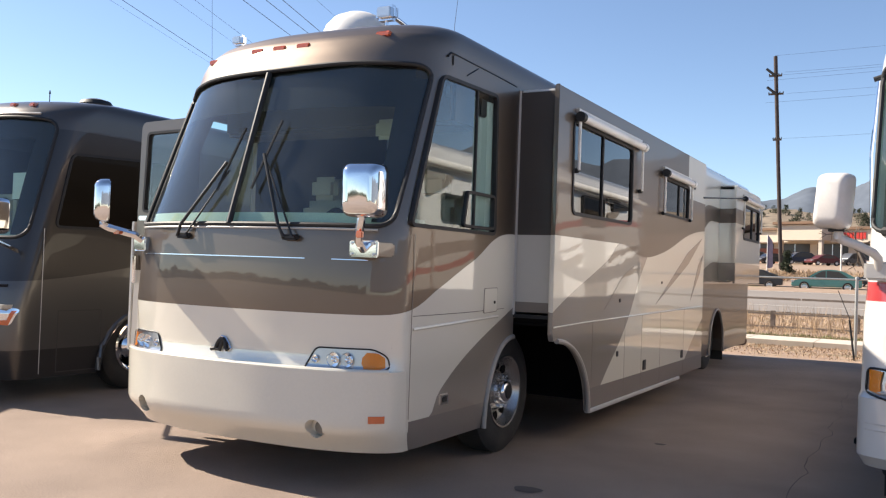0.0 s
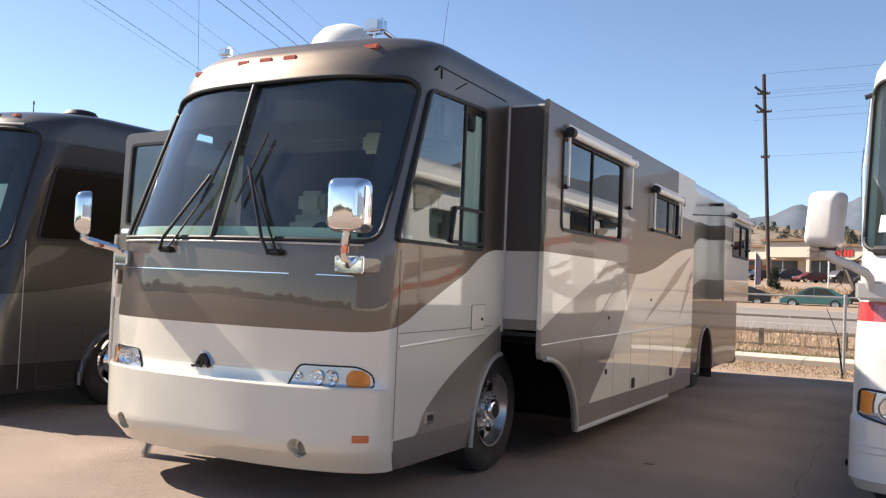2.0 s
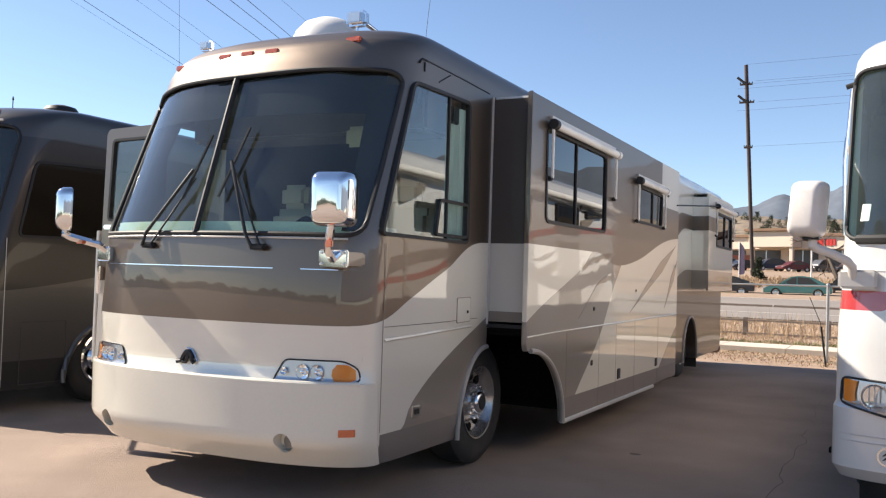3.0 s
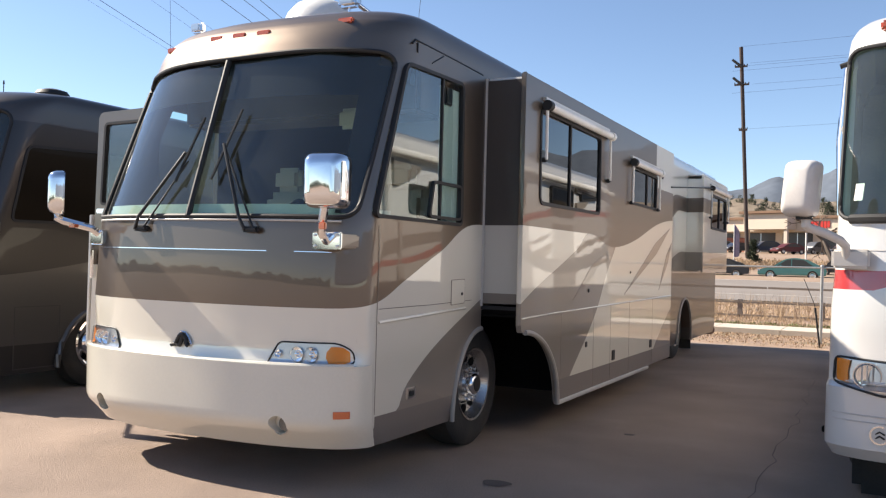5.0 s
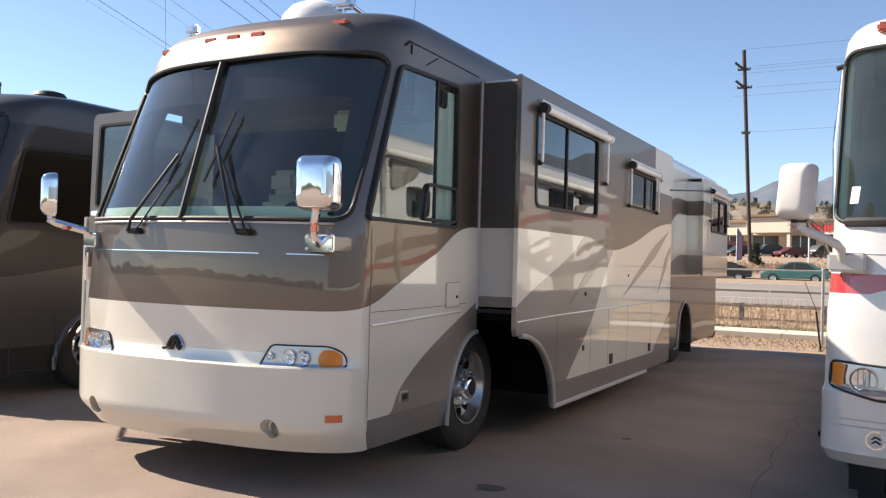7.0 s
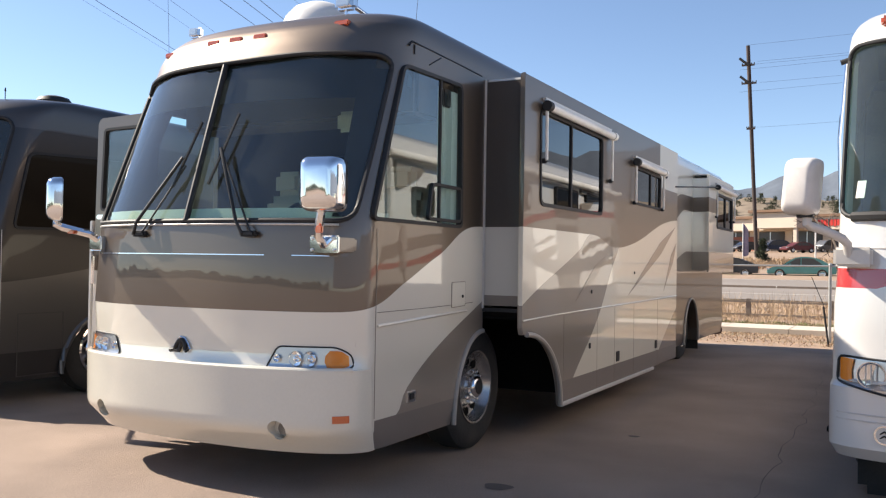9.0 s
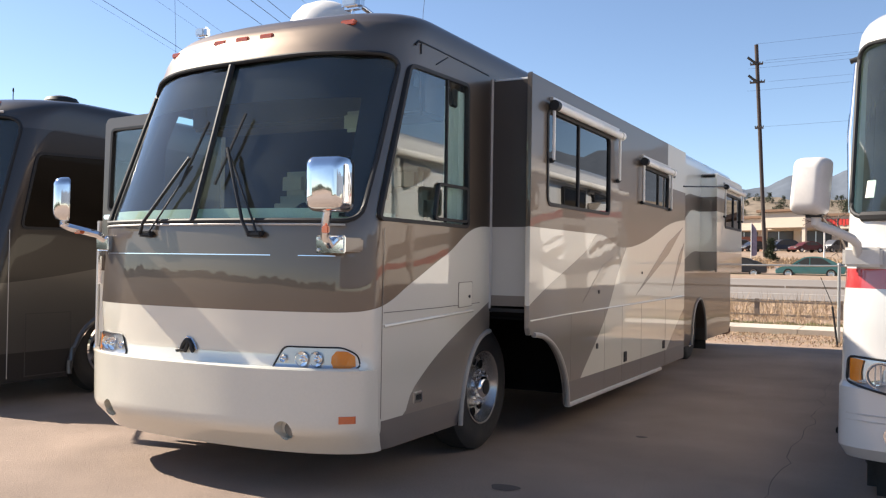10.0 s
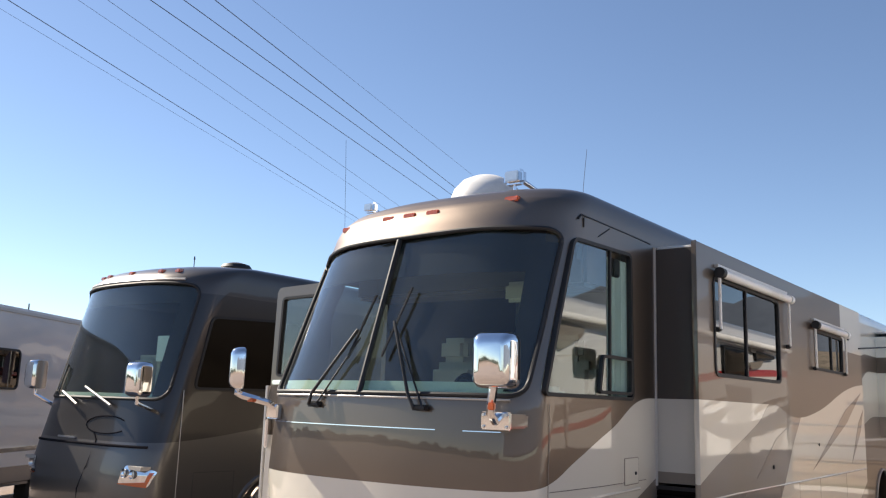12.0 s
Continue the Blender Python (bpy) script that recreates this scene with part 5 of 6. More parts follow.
# dark swooshes on the flank facing the main coach
for sw_poly in ([(4.79, 2.87), (5.36, 2.84), (5.55, 2.81), (5.48, 2.70), (5.22, 2.60), (4.82, 2.46)],
                [(10.02, 1.72), (10.5, 1.86), (11.66, 2.05), (11.68, 2.12), (10.43, 1.96), (10.02, 1.82)],
                [(10.64, 1.44), (11.2, 1.52), (11.9, 1.57), (11.9, 1.67), (11.2, 1.60)],
                [(9.96, 2.80), (10.3, 2.79), (10.72, 2.86), (9.96, 2.91)],
                [(9.95, 2.50), (10.4, 2.54), (10.65, 2.69), (9.95, 2.62)],
                [(7.65, 1.52), (8.66, 1.72), (8.66, 1.88), (7.64, 1.68)],
                [(7.62, 1.82), (8.2, 1.90), (8.7, 2.02), (8.2, 1.98)]):
    part("graphic_swoosh", prism(rounded(sw_poly, 0.1, 3), "x", WX - 0.004, WX + 0.05), TAUPEP, wh, "dark painted swoosh")
part("awning_tube", cyl((WX - 0.06, 4.5, 2.92), (WX - 0.06, 11.95, 2.92), 0.055), FIBRE, wh, "long rolled patio awning")
for y in (4.6, 11.9):
    part("awning_arm", box(WX - 0.05, WX - 0.003, y - 0.03, y + 0.03, 0.9, 2.9, 0.008), SILVERP, wh)
part("entry_step", box(WX - 0.09, WX + 0.1, 2.0, 2.06, 0.36, 0.40, 0.006), UNDER, wh)
tw = part("wheel", lathe([(0.29, -0.02), (0.40, 0.012), (0.47, 0.0), (0.505, -0.03), (0.51, -0.2), (0.40, -0.28), (0.0, -0.28)], (WX + 0.08, 2.75, 0.51), (-1, 0, 0), 40), RUBBER, wh)
part("rim", lathe([(0.305, -0.005), (0.245, -0.05), (0.145, -0.03), (0.0, 0.05)], (WX + 0.08, 2.75, 0.51), (-1, 0, 0), 40), CHROME, tw)
part("under_box", box(WX + 0.25, WX + 2.25, 1.9, 11.9, 0.2, 0.5), UNDER, wh)
part("front_tyre", box(WX + 0.12, WX + 0.4, 1.75, 2.2, 0.0, 0.55, 0.06), RUBBER, wh)
wdash = thing("dashboard", "grey dashboard behind the white coach's windscreen", "dashboard")
part("dash_top", prism([(1.35, 1.6), (1.35, 1.84), (1.8, 1.86), (2.0, 1.6), (2.0, 1.1), (1.4, 1.1)], "x", WX + 0.08, WX + 2.42, bevel=0.02), INTER, wdash)
ws2 = thing("cab_chair", "grey cloth cab chair behind the glass", "chair")
part("backrest", box(WX + 0.35, WX + 0.9, 2.4, 2.58, 1.5, 2.35, 0.1), mat("grey_cloth", (0.3, 0.29, 0.28), 0.9), ws2)
part("seat", box(WX + 0.35, WX + 0.9, 1.95, 2.45, 1.35, 1.55, 0.06), INTER, ws2)
part("pedestal", box(WX + 0.5, WX + 0.75, 2.05, 2.35, 1.05, 1.36, 0.02), BLACK, ws2)
wlin = thing("cab_lining", "dark lining of the white coach's cab", "cab lining")
part("rear_panel", box(WX + 0.06, WX + 2.44, 3.7, 3.76, 1.05, 3.1), INTER, wlin)
part("floor_panel", box(WX + 0.06, WX + 2.44, 1.5, 3.7, 1.05, 1.09), INTER, wlin)


# ---- the white trailer ----
tr = thing("travel_trailer", "white travel trailer with black stripes", "trailer")
TM, tb = coated("trailer_paint", 0.4)
k = Mask(TM)
a1 = k.curve(k.y, [(-2, 0.95), (2, 1.0), (3, 1.15), (4, 1.3), (10, 1.4)], -2, 10, 4)
a2 = k.curve(k.y, [(-2, 0.90), (2, 0.93), (3, 1.07), (4, 1.26), (10, 1.3)], -2, 10, 4)
stripe = k.op("MULTIPLY", k.op("LESS_THAN", k.z, a1), k.op("GREATER_THAN", k.z, a2))
low = k.op("LESS_THAN", k.z, 0.72)
cc = k.mix(stripe, (0.72, 0.72, 0.72), (0.05, 0.05, 0.055))
cc = k.mix(low, cc, (0.06, 0.06, 0.065))
k.nt.links.new(cc, tb.inputs["Base Color"])
part("body", box(-2.4, 0.0, -2.2, 6.6, 0.45, 2.88, 0.06, seg=3), TM, tr)
for y0, y1, z0, z1 in ((0.0, 0.62, 1.75, 2.30), (2.3, 3.1, 1.6, 2.3), (4.6, 5.4, 1.75, 2.3)):
    poly = rounded([(y0, z0), (y1, z0), (y1, z1), (y0, z1)], 0.10)
    f0 = part("side_window", frame_ring(dense(poly), "x", -0.005, 0.02, 0.03), BLACK, tr, "rounded dark trailer window")
    part("pane", prism(poly, "x", 0.006, 0.011), TINT, f0)
part("roof_rail", box(-0.03, 0.02, -2.1, 6.5, 2.79, 2.83), SILVERP, tr)
for y in (1.6, 2.4):
    w1 = part("wheel", lathe([(0.2, 0.0), (0.32, 0.01), (0.36, -0.03), (0.36, -0.2), (0.2, -0.22)], (-0.04, y, 0.36), (1, 0, 0), 28), RUBBER, tr)
    part("rim", lathe([(0.21, 0.0), (0.16, -0.04), (0.0, -0.03)], (-0.04, y, 0.36), (1, 0, 0), 28), ALU, w1)
part("roof_vent", box(-1.3, -0.9, 1.2, 1.6, 2.87, 2.97, 0.03), FIBRE, tr)
part("mast", tube([(-0.25, 1.1, 2.86), (-0.25, 1.1, 3.0)], 0.01, 6), BLACK, tr)
tr.matrix_basis = pose(-8.8, 0.64, 0, 0, 0, 32)


# ---- cars ----
def car(name, paint, x, y, heading, label, tall=0.0, length=4.55):
    c0 = thing(name, label, "car", group="cars on the road")
    z0 = rise(y) + 0.02
    L = length / 2
    # profile along the car's length, front to the left
    lower = [(-L + 0.04, 0.30), (-L, 0.50), (-L + 0.10, 0.66), (-L + 0.45, 0.78), (-L + 1.1, 0.88), (L - 0.6, 0.97), (L - 0.10, 0.95), (L, 0.68), (L - 0.04, 0.32)]
    lower = rounded(lower, 0.12, 3)
    far = 0.45 * (tall > 0.2)
    cab = [(-L + 0.95, 0.86), (-L + 1.40, 1.14 + tall * 0.6), (-L + 1.80, 1.34 + tall), (-L + 2.25, 1.42 + tall), (L - 1.75 + far, 1.42 + tall), (L - 1.20 + far, 1.32 + tall), (L - 0.70 + far, 1.10 + tall * 0.6), (L - 0.35 + far * 0.7, 0.93)]
    cabr = rounded(cab, 0.15, 4)
    M = pose(x, y, z0, 0, 0, heading)

    def add(nm, bm, material, parent, lab=""):
        bmesh.ops.transform(bm, matrix=M, verts=bm.verts)
        return part(nm, bm, material, parent, lab)
    b0 = add("body", prism(lower, "y", -0.86, 0.86, bevel=0.09), paint, c0)
    cb0 = bmesh.new()
    outer = prism(cabr, "y", -0.70, 0.70, cb0, 0.10)
    add("cabin", outer, paint, c0)
    inset = [(-L + 1.25, 0.94), (-L + 1.88, 1.28 + tall), (L - 1.45 + far, 1.30 + tall), (L - 0.85 + far, 0.96)]
    mid = -0.05
    for s in (-1, 1):
        for pl in ([inset[0], inset[1], (mid, 1.34 + tall), (mid, 0.92)], [(mid + 0.07, 0.92), (mid + 0.07, 1.34 + tall), inset[2], inset[3]]):
            add("window", prism(rounded(pl, 0.05, 3), "y", s * 0.692, s * 0.71), SHOPG, c0)
        for wx in (-L + 0.85, L - 0.9):
            w1 = add("wheel", lathe([(0.2, 0.0), (0.31, 0.01), (0.335, -0.03), (0.335, -0.18), (0.2, -0.2), (0.0, -0.2)], (wx, s * 0.87, 0.335), (0, s, 0), 24), RUBBER, c0)
            add("rim", lathe([(0.21, 0.005), (0.17, -0.02), (0.05, 0.0), (0.0, 0.0)], (wx, s * 0.87, 0.335), (0, s, 0), 20), ALU, w1)
        add("door_mirror", box(-L + 1.45, -L + 1.6, s * 0.86 - 0.09, s * 0.86 + 0.09, 0.92, 1.03, 0.03), paint, c0)
        add("headlamp", box(-L - 0.005, -L + 0.2, s * 0.62 - 0.18, s * 0.62 + 0.18, 0.58, 0.70, 0.03), ALU, c0)
        add("tail_lamp", box(L - 0.15, L + 0.01, s * 0.66 - 0.14, s * 0.66 + 0.14, 0.62, 0.78, 0.03), ORANGE, c0)
    return c0


car("sedan", TEAL, -2.9, 60.0, 2, "teal green four-door saloon on the road", 0.08, 4.45)
car("sedan", DARKCAR, -7.85, 60.2, 3, "dark charcoal saloon on the road", 0, 4.3)
car("suv", DARKCAR, 0.3, 65.5, 2, "dark estate car in the next lane", 0.28, 4.6)
LOTC = [mat("maroon_car", (0.11, 0.02, 0.022), 0.3, 0.2), mat("silver_car", (0.2, 0.2, 0.205), 0.3, 0.6), DARKCAR, mat("blue_car", (0.02, 0.028, 0.05), 0.3)]
for i, (x, y) in enumerate(((-22, 117), (-18.6, 124), (-15.6, 120), (-12.2, 122), (-8.6, 117), (-5.6, 121), (-2, 119), (-25.5, 124), (-30.5, 121))):
    car("sedan", LOTC[i % 4], x, y, 35 + 9 * (i % 3), "parked car before the shop building", 0.25 * (i % 2))


# ---- far side of the road ----
shop = thing("shop_building", "low tan stucco shop building with a red sign", "building")
B0, BZ = 130.0, rise(130.0)
part("wall", box(-46, 18, B0, B0 + 22, BZ - 1, BZ + 4.5), STUCCO, shop)
part("fascia", box(-46.3, 18.3, B0 - 1.6, B0 + 0.3, BZ + 3.0, BZ + 4.8, 0.08), STUCCO, shop, "pale overhanging fascia")
part("roof", prism([(B0 - 2.0, BZ + 4.8), (B0 - 2.0, BZ + 5.15), (B0 + 3, BZ + 5.5), (B0 + 22.5, BZ + 5.5), (B0 + 22.5, BZ + 4.8)], "x", -46.6, 18.6), ROOFB, shop, "brown flat roof edge")
part("entrance_canopy", box(-14.3, -7.6, B0 - 4.2, B0 - 1.7, BZ + 3.2, BZ + 5.45, 0.06), STUCCO, shop, "pale boxed entrance canopy")
part("canopy_cap", box(-14.8, -7.2, B0 - 4.7, B0 - 1.5, BZ + 5.45, BZ + 5.85, 0.05), ROOFB, shop, "brown cap of the canopy")
for x in (-13.9, -8.0):
    part("canopy_post", box(x - 0.25, x + 0.25, B0 - 4.0, B0 - 3.5, BZ - 0.2, BZ + 3.2), STUCCO, shop)
for i in range(11):
    x = -44 + i * 5.6
    f0 = part("shopfront", box(x, x + 4.4, B0 - 0.10, B0 + 0.05, BZ + 0.1, BZ + 2.9), SHOPG, shop, "dark glazed shopfront")
    part("mullion", box(x + 2.15, x + 2.25, B0 - 0.14, B0 - 0.08, BZ + 0.1, BZ + 2.9), ALU, f0)
for i in range(8):
    x = -6.4 + i * 0.46
    part("sign_letter", box(x, x + 0.34, B0 - 1.72, B0 - 1.58, BZ + 3.45 + 0.1 * (i % 2), BZ + 4.4), REDP, shop, "red raised sign block")
part("brick_panel", box(-20, -16.2, B0 - 0.3, B0 + 0.1, BZ, BZ + 2.2), mat("red_brick", (0.24, 0.09, 0.06), 0.9, vary=0.2, scale=3), shop)
turn = Matrix.Translation((-12, B0, 0)) @ pose(0, 0, 0, 0, 0, -22) @ Matrix.Translation((12, -B0, 0))
shop.matrix_basis = turn

pole = thing("utility_pole", "tall dark wooden utility pole with crossarms", "utility pole")
PZ = rise(85)
def on_pole(h):
    return (-9.33 - 0.048 * h, 85.0, PZ + h)
part("shaft", tube([on_pole(h) for h in (-0.3, 7, 14, 20.9)], 0.19, 12), POLEW, pole)
for h, half in ((17.1, 0.7), (18.9, 0.6), (12.6, 0.4)):
    p = Vector(on_pole(h))
    arm = part("crossarm", box(p.x - half, p.x + half, 84.6, 84.72, p.z - 0.09, p.z + 0.09, 0.01), POLEW, pole)
    for s in (-0.95, -0.5, 0.5, 0.95):
        part("insulator", lathe([(0.05, 0), (0.06, 0.06), (0.04, 0.14), (0, 0.15)], (p.x + s * half, 84.66, p.z + 0.09), (0, 0, 1), 10), BLACK, arm)
for h in (17.3, 19.1):
    p = Vector(on_pole(h))
    part("bracket", tube([(p.x - 0.8, 84.5, p.z + 0.5), (p.x - 0.35, 84.5, p.z + 0.1), (p.x + 0.15, 84.5, p.z - 0.25)], 0.13, 8), BLACK, pole)


def cable(p, q, sag, r, lab):
    pts = [Vector(p).lerp(Vector(q), t) - Vector((0, 0, sag * 4 * t * (1 - t))) for t in np.linspace(0, 1, 22)]
    solo("power_line", tube(pts, r, 5), BLACK, lab, "power line", group="overhead lines")


for h, dx in ((16.8, 1.0), (16.0, -1.0), (18.9, 0.85), (18.2, -0.85), (18.65, 0.3), (20.6, 0.0), (12.4, 0.5)):
    p = Vector(on_pole(h)) + Vector((dx, -0.3, 0.3))
    cable(p, p + Vector((62, 6 + dx, 4.5)), 0.7, 0.009, "thin black power line running from the pole")
# overhead lines crossing beside the lot
for p, q, thin in (((-35.8, 19.2), (-50.4, 63.8), 0.024), ((-34.3, 20.2), (-47.4, 60.9), 0.024), ((-32.9, 21.1), (-45.5, 59.1), 0.024), ((-31.3, 22.4), (-41.2, 55.4), 0.010), ((-42.3, 14.9), (-63.5, 65.1), 0.024), ((-43.9, 15.6), (-53.3, 38.2), 0.010), ((-39.1, 17.1), (-57.2, 62.3), 0.010), ((-38.0, 18.6), (-54.8, 61.3), 0.013)):
    p, q = Vector((*p, 22.3)), Vector((*q, 22.3))
    cable(p - (q - p) * 0.8, q + (q - p) * 1.5, 0.0, thin, "black overhead line beside the lot")

# rail fence, wire fence post, stake
fence = thing("rail_fence", "low weathered wooden rail fence", "fence")
for i in range(12):
    x = -13.15 + 2.4 * i
    part("post", box(x - 0.07, x + 0.07, 23.93, 24.07, -0.05, 0.56, 0.012), WOOD, fence)
    if i < 11:
        for z in (0.47, 0.06):
            part("rail", box(x + 0.02, x + 2.38, 23.90, 23.95, z - 0.032, z + 0.032, 0.01), WOOD, fence)
        part("rail", box(x + 0.02, x + 2.38, 31.0, 31.06, 0.755, 0.835, 0.01), WOOD, fence)
wf = thing("wire_fence", "galvanised fence post with a top rail", "fence")
part("post", cyl((1.77, 15.0, -0.02), (1.775, 15.0, 1.62), 0.032, seg=12), GALV, wf)
part("post", cyl((-5.0, 15.0, -0.02), (-5.0, 15.0, 1.58), 0.032, seg=12), GALV, wf)
part("top_rail", cyl((-12, 15.0, 1.545), (6, 15.0, 1.60), 0.019, seg=8), GALV, wf)
part("post_cap", lathe([(0.04, 0), (0.035, 0.03), (0, 0.045)], (1.775, 15.0, 1.61), (0, 0, 1), 12), GALV, wf)
st = thing("stake", "thin leaning black stake in the dirt", "stake")
part("rod", tube([(1.82, 14.0, -0.02), (1.71, 14.0, 0.84), (1.50, 14.0, 1.36)], 0.007, 6), BLACK, st)
part("sleeve", tube([(1.82, 14.0, -0.02), (1.72, 14.0, 0.78)], 0.020, 6), BLACK, st)
post = thing("sign_post", "pale signpost by the shop's parking lot", "post")
part("shaft", cyl((-3.45, 78, rise(78)), (-3.45, 78, rise(78) + 2.7), 0.07), FIBRE, post)
part("cap", cyl((-3.45, 78, rise(78) + 2.7), (-3.45, 78, rise(78) + 2.78), 0.09), FIBRE, post)
ban = thing("feather_banner", "tall striped feather banner by the road", "banner")
part("mast", cyl((-9.25, 76, rise(76)), (-9.25, 76, rise(76) + 3.6), 0.04), FIBRE, ban)
part("cloth", prism(rounded([(-9.23, rise(76) + 0.6), (-8.75, rise(76) + 0.7), (-8.8, rise(76) + 3.0), (-9.23, rise(76) + 3.6)], 0.2), "y", 75.98, 76.0), mat("banner_cloth", (0.16, 0.13, 0.18), 0.9, vary=0.6, scale=2.0), ban)


# ---- plants ----
def tufts(name, n, xr, yr, h0, h1, material, lab, seed, lift=0.0, width=0.012):
    rnd = random.Random(seed)
    verts, faces = [], []
    for _ in range(n):
        x, y = rnd.uniform(*xr), rnd.uniform(*yr)
        for _ in range(rnd.randint(4, 8)):
            a, h = rnd.uniform(0, 6.28), rnd.uniform(h0, h1)
            bx, by = x + rnd.gauss(0, 0.05), y + rnd.gauss(0, 0.05)
            lx, ly = math.cos(a) * h * rnd.uniform(0.1, 0.6), math.sin(a) * h * rnd.uniform(0.1, 0.6)
            wx, wy = -math.sin(a) * width, math.cos(a) * width
            z, i = rise(y) - 0.01 + lift, len(verts)
            verts += [(bx - wx, by - wy, z), (bx + wx, by + wy, z), (bx + lx * 0.5 + wx * 0.7, by + ly * 0.5 + wy * 0.7, z + h * 0.6), (bx + lx * 0.5 - wx * 0.7, by + ly * 0.5 - wy * 0.7, z + h * 0.6), (bx + lx, by + ly, z + h)]
            faces += [(i, i + 1, i + 2, i + 3), (i + 3, i + 2, i + 4)]
    me = bpy.data.meshes.new(name)
    me.from_pydata(verts, [], faces)
    me.materials.append(material)
    return tagged(new(name, me), lab, "grass", "", "stuff")


tufts("dry_grass", 9000, (-14, 8), (18.3, 32), 0.04, 0.13, GRASS, "dry straw-coloured grass on the verge", 1, 0, 0.006)
tufts("green_grass", 2600, (-14, 8), (18.3, 20.8), 0.03, 0.10, GREENG, "short green grass behind the kerb", 2)
tufts("tall_weeds", 55, (-3, 2.5), (22.5, 26.5), 0.35, 0.95, GRASS, "tall dry weeds round the rail fence", 3, 0, 0.006)
tufts("roadside_grass", 3000, (-30, 12), (70, 80), 0.15, 0.5, GRASS, "dry grass strip beyond the road", 4, 0, 0.03)
rnd = random.Random(7)
lv, lf = [], []
for _ in range(9000):
    x, y = rnd.uniform(-9, 6), rnd.triangular(13.2, 16.68, 16.2)
    a, s, t = rnd.uniform(0, 6.28), rnd.uniform(0.010, 0.026), rnd.uniform(-0.02, 0.02)
    i, c1, s1 = len(lv), math.cos(a) * s, math.sin(a) * s
    lv += [(x - c1, y - s1, 0.005), (x + s1 * 0.6, y - c1 * 0.6, 0.012 + t * 0.3), (x + c1, y + s1, 0.03 + abs(t)), (x - s1 * 0.6, y + c1 * 0.6, 0.01)]
    lf.append((i, i + 1, i + 2, i + 3))
me = bpy.data.meshes.new("fallen_leaves")
me.from_pydata(lv, [], lf)
me.materials.append(LEAFL)
tagged(new("fallen_leaves", me), "dry fallen leaves on the dirt strip", "leaves", "", "stuff")


def conifer(x, y, z, h, seed, wide=0.3, lab="dark scrubby pine on the far hillside", leaves=14):
    rnd = random.Random(seed)
    t0 = thing("pine_tree", lab, "tree", group="far trees")
    part("trunk", cyl((x, y, z), (x, y, z + h * 0.9), h * 0.03, h * 0.008, 8), BARK, t0)
    vv, ff = [], []
    clumps = [(rnd.uniform(0, 6.28), rnd.random() ** 0.9, rnd.uniform(0.35, 1.0)) for _ in range(46)]
    for a, u0, w0 in clumps:
        r = h * wide * w0 * (1 - u0) ** 0.65
        c0 = Vector((x + r * math.cos(a), y + r * math.sin(a), z + h * (0.14 + 0.84 * u0)))
        for _ in range(leaves):
            i = len(vv)
            q = c0 + Vector((rnd.gauss(0, 1), rnd.gauss(0, 1), rnd.gauss(0, 0.7))) * h * 0.055
            for _ in range(3):
                vv.append(q + Vector((rnd.gauss(0, 1), rnd.gauss(0, 1), rnd.gauss(0, 0.8))) * h * 0.026)
            ff.append((i, i + 1, i + 2))
    me = bpy.data.meshes.new("crown")
    me.from_pydata(vv, [], ff)
    me.materials.append(NEEDLE)
    o = new("crown", me)
    o.parent = t0


rnd = random.Random(31)
for i in range(60):
    y = rnd.uniform(372, 416)
    conifer(rnd.uniform(-78, 4), y, 12.5 + (y - 342) * 0.245, rnd.uniform(3.5, 7.5), 100 + i, rnd.uniform(0.24, 0.4))
conifer(-7.6, 76, rise(76) - 0.1, 2.3, 300, 0.24, "dark rounded evergreen shrub beside the road", 60)


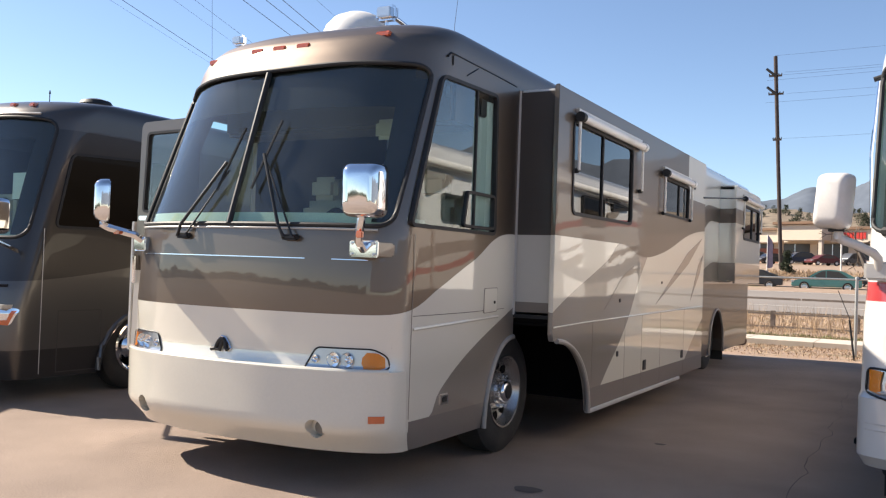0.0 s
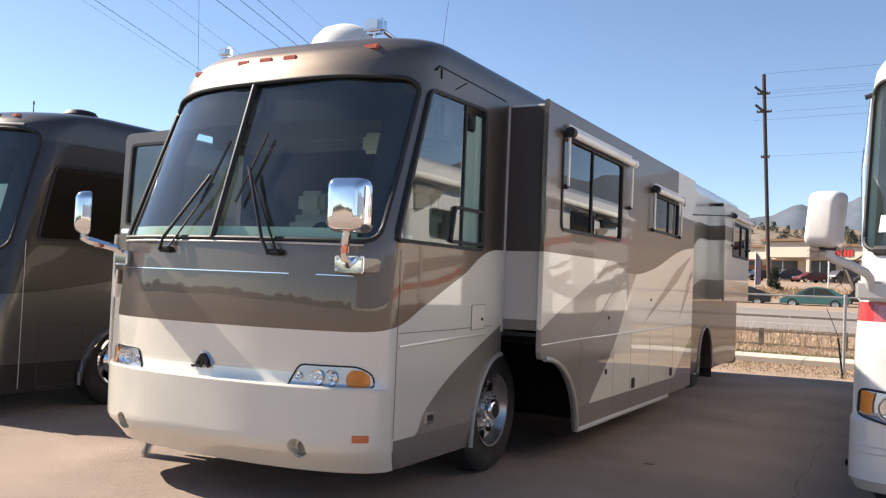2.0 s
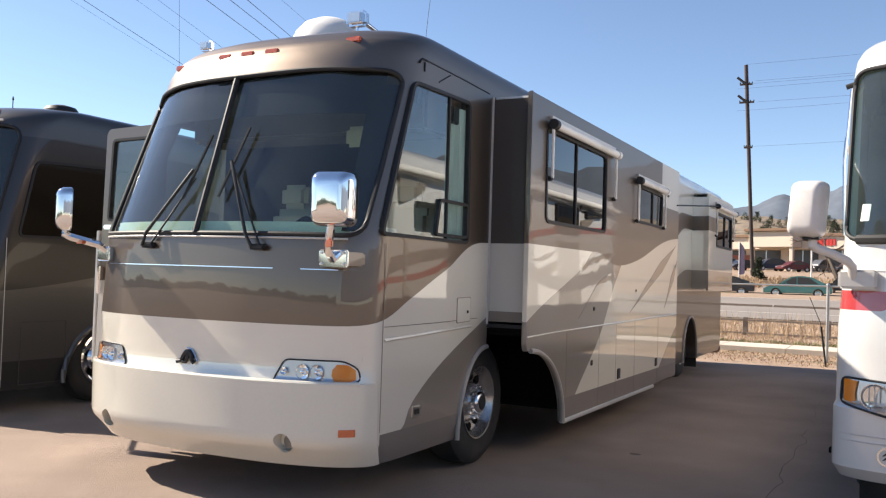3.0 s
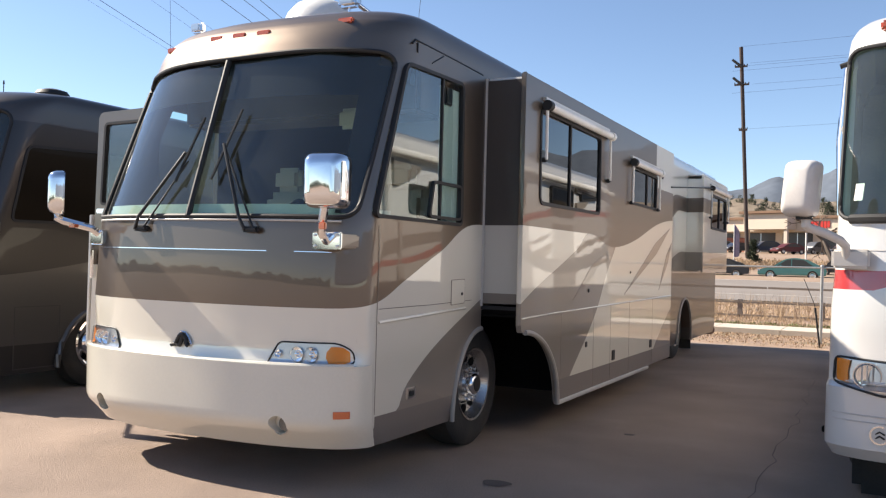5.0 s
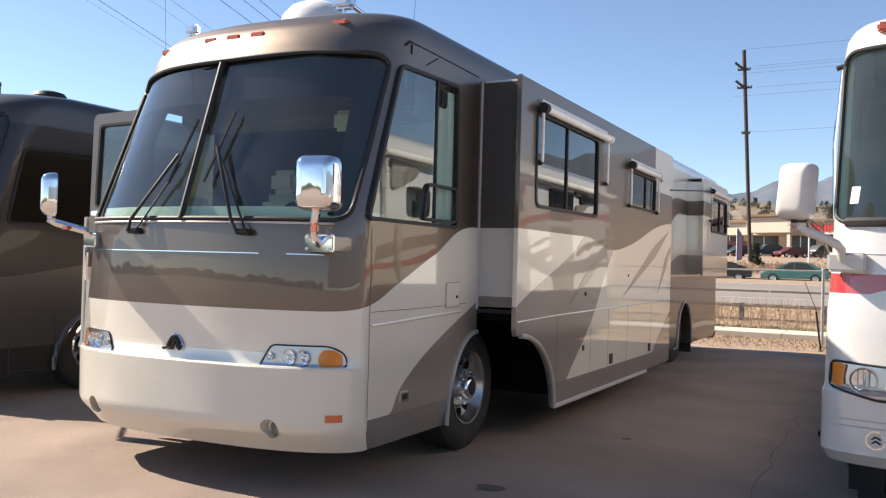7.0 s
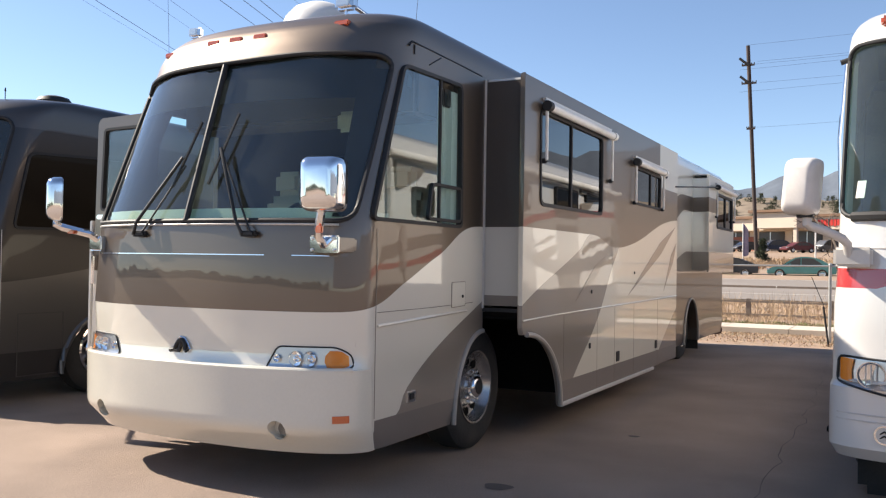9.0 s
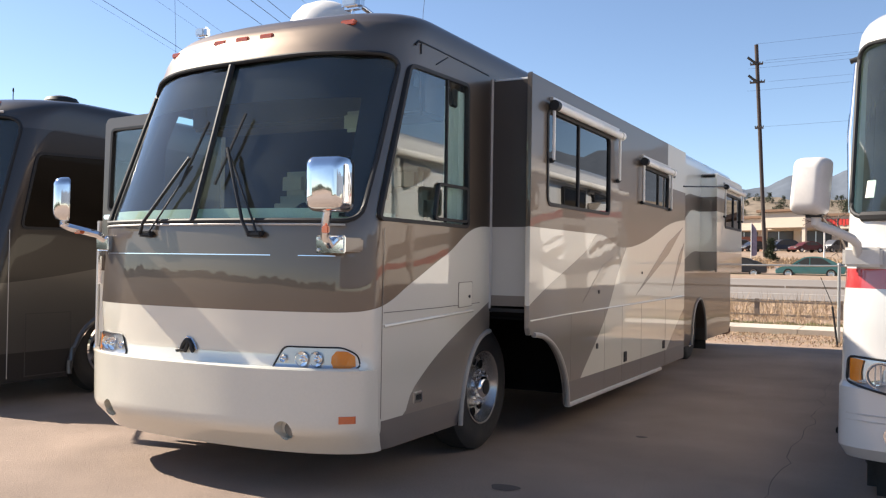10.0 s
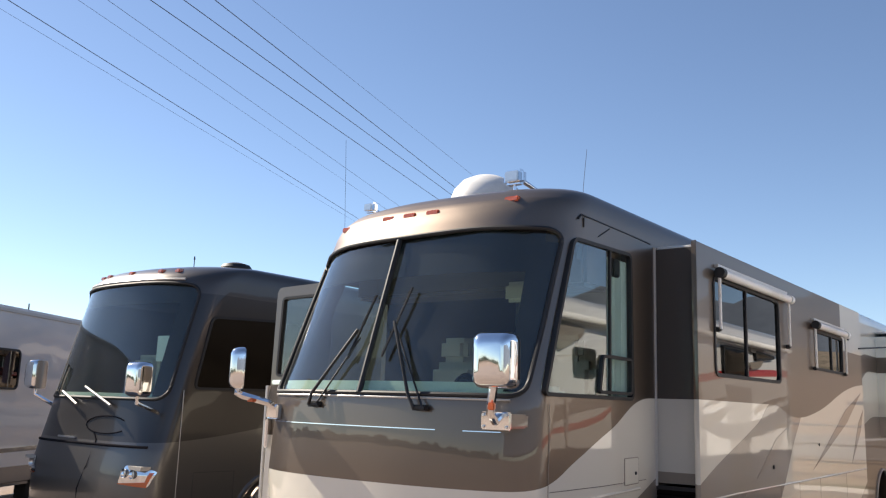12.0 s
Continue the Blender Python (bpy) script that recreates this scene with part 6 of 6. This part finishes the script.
def bare_tree(x, y, z, h, seed):
    rnd = random.Random(seed)
    t0 = thing("bare_tree", "leafless tree with grey branches", "tree")
    trunk, twigs = bmesh.new(), bmesh.new()

    def grow(p, d, l, r, depth):
        pts = [p]
        for _ in range(3):
            d = (d + Vector((rnd.gauss(0, 0.16), rnd.gauss(0, 0.16), rnd.gauss(0.04, 0.1)))).normalized()
            p = p + d * l / 3
            pts.append(p)
        tube(pts, r, 6, bm=trunk if depth < 2 else twigs)
        if depth < 4:
            for _ in range(3):
                e = (d + Vector((rnd.gauss(0, 0.5), rnd.gauss(0, 0.5), rnd.gauss(0.1, 0.3)))).normalized()
                grow(pts[rnd.choice((2, 3))], e, l * 0.66, r * 0.58, depth + 1)
    grow(Vector((x, y, z)), Vector((-0.1, 0, 1)), h * 0.38, h * 0.022, 0)
    part("trunk", trunk, BARK, t0)
    part("branches", twigs, BARK, t0)


bare_tree(-1.1, 75.0, 2.0, 8.6, 12)

# marks on the asphalt
CRACKM = mat("crack_tar", (0.10, 0.078, 0.066), 0.9)
rnd = random.Random(4)
pts = [(2.19 + 0.02 * math.sin(i * 1.3) + rnd.gauss(0, 0.018) - 0.026 * max(0, (i - 20) * 0.25), 1.2 + i * 0.22) for i in range(46)]
ck = bmesh.new()
prev = None
for i, (x, y) in enumerate(pts):
    w0 = 0.0032 * (1.1 - i / 50) * rnd.uniform(0.6, 1.4)
    row = (ck.verts.new((x - w0, y, 0.003)), ck.verts.new((x + w0, y, 0.003)))
    if prev:
        ck.faces.new((prev[0], prev[1], row[1], row[0]))
    prev = row
solo("pavement_crack", ck, CRACKM, "long crack in the asphalt", "crack", "structure")
for cx, cy0, rr in ((0.62, 0.66, 0.10), (0.95, 2.9, 0.05)):
    st0 = bmesh.new()
    st0.faces.new([st0.verts.new((cx + rr * math.cos(a) * (1 + 0.15 * math.sin(3 * a)), cy0 + rr * 0.9 * math.sin(a) * (1 + 0.1 * math.cos(2 * a)), 0.004)) for a in np.linspace(0, 2 * math.pi, 24, endpoint=False)])
    solo("oil_stain", st0, CRACKM, "dark oil spot on the asphalt", "stain", "structure")
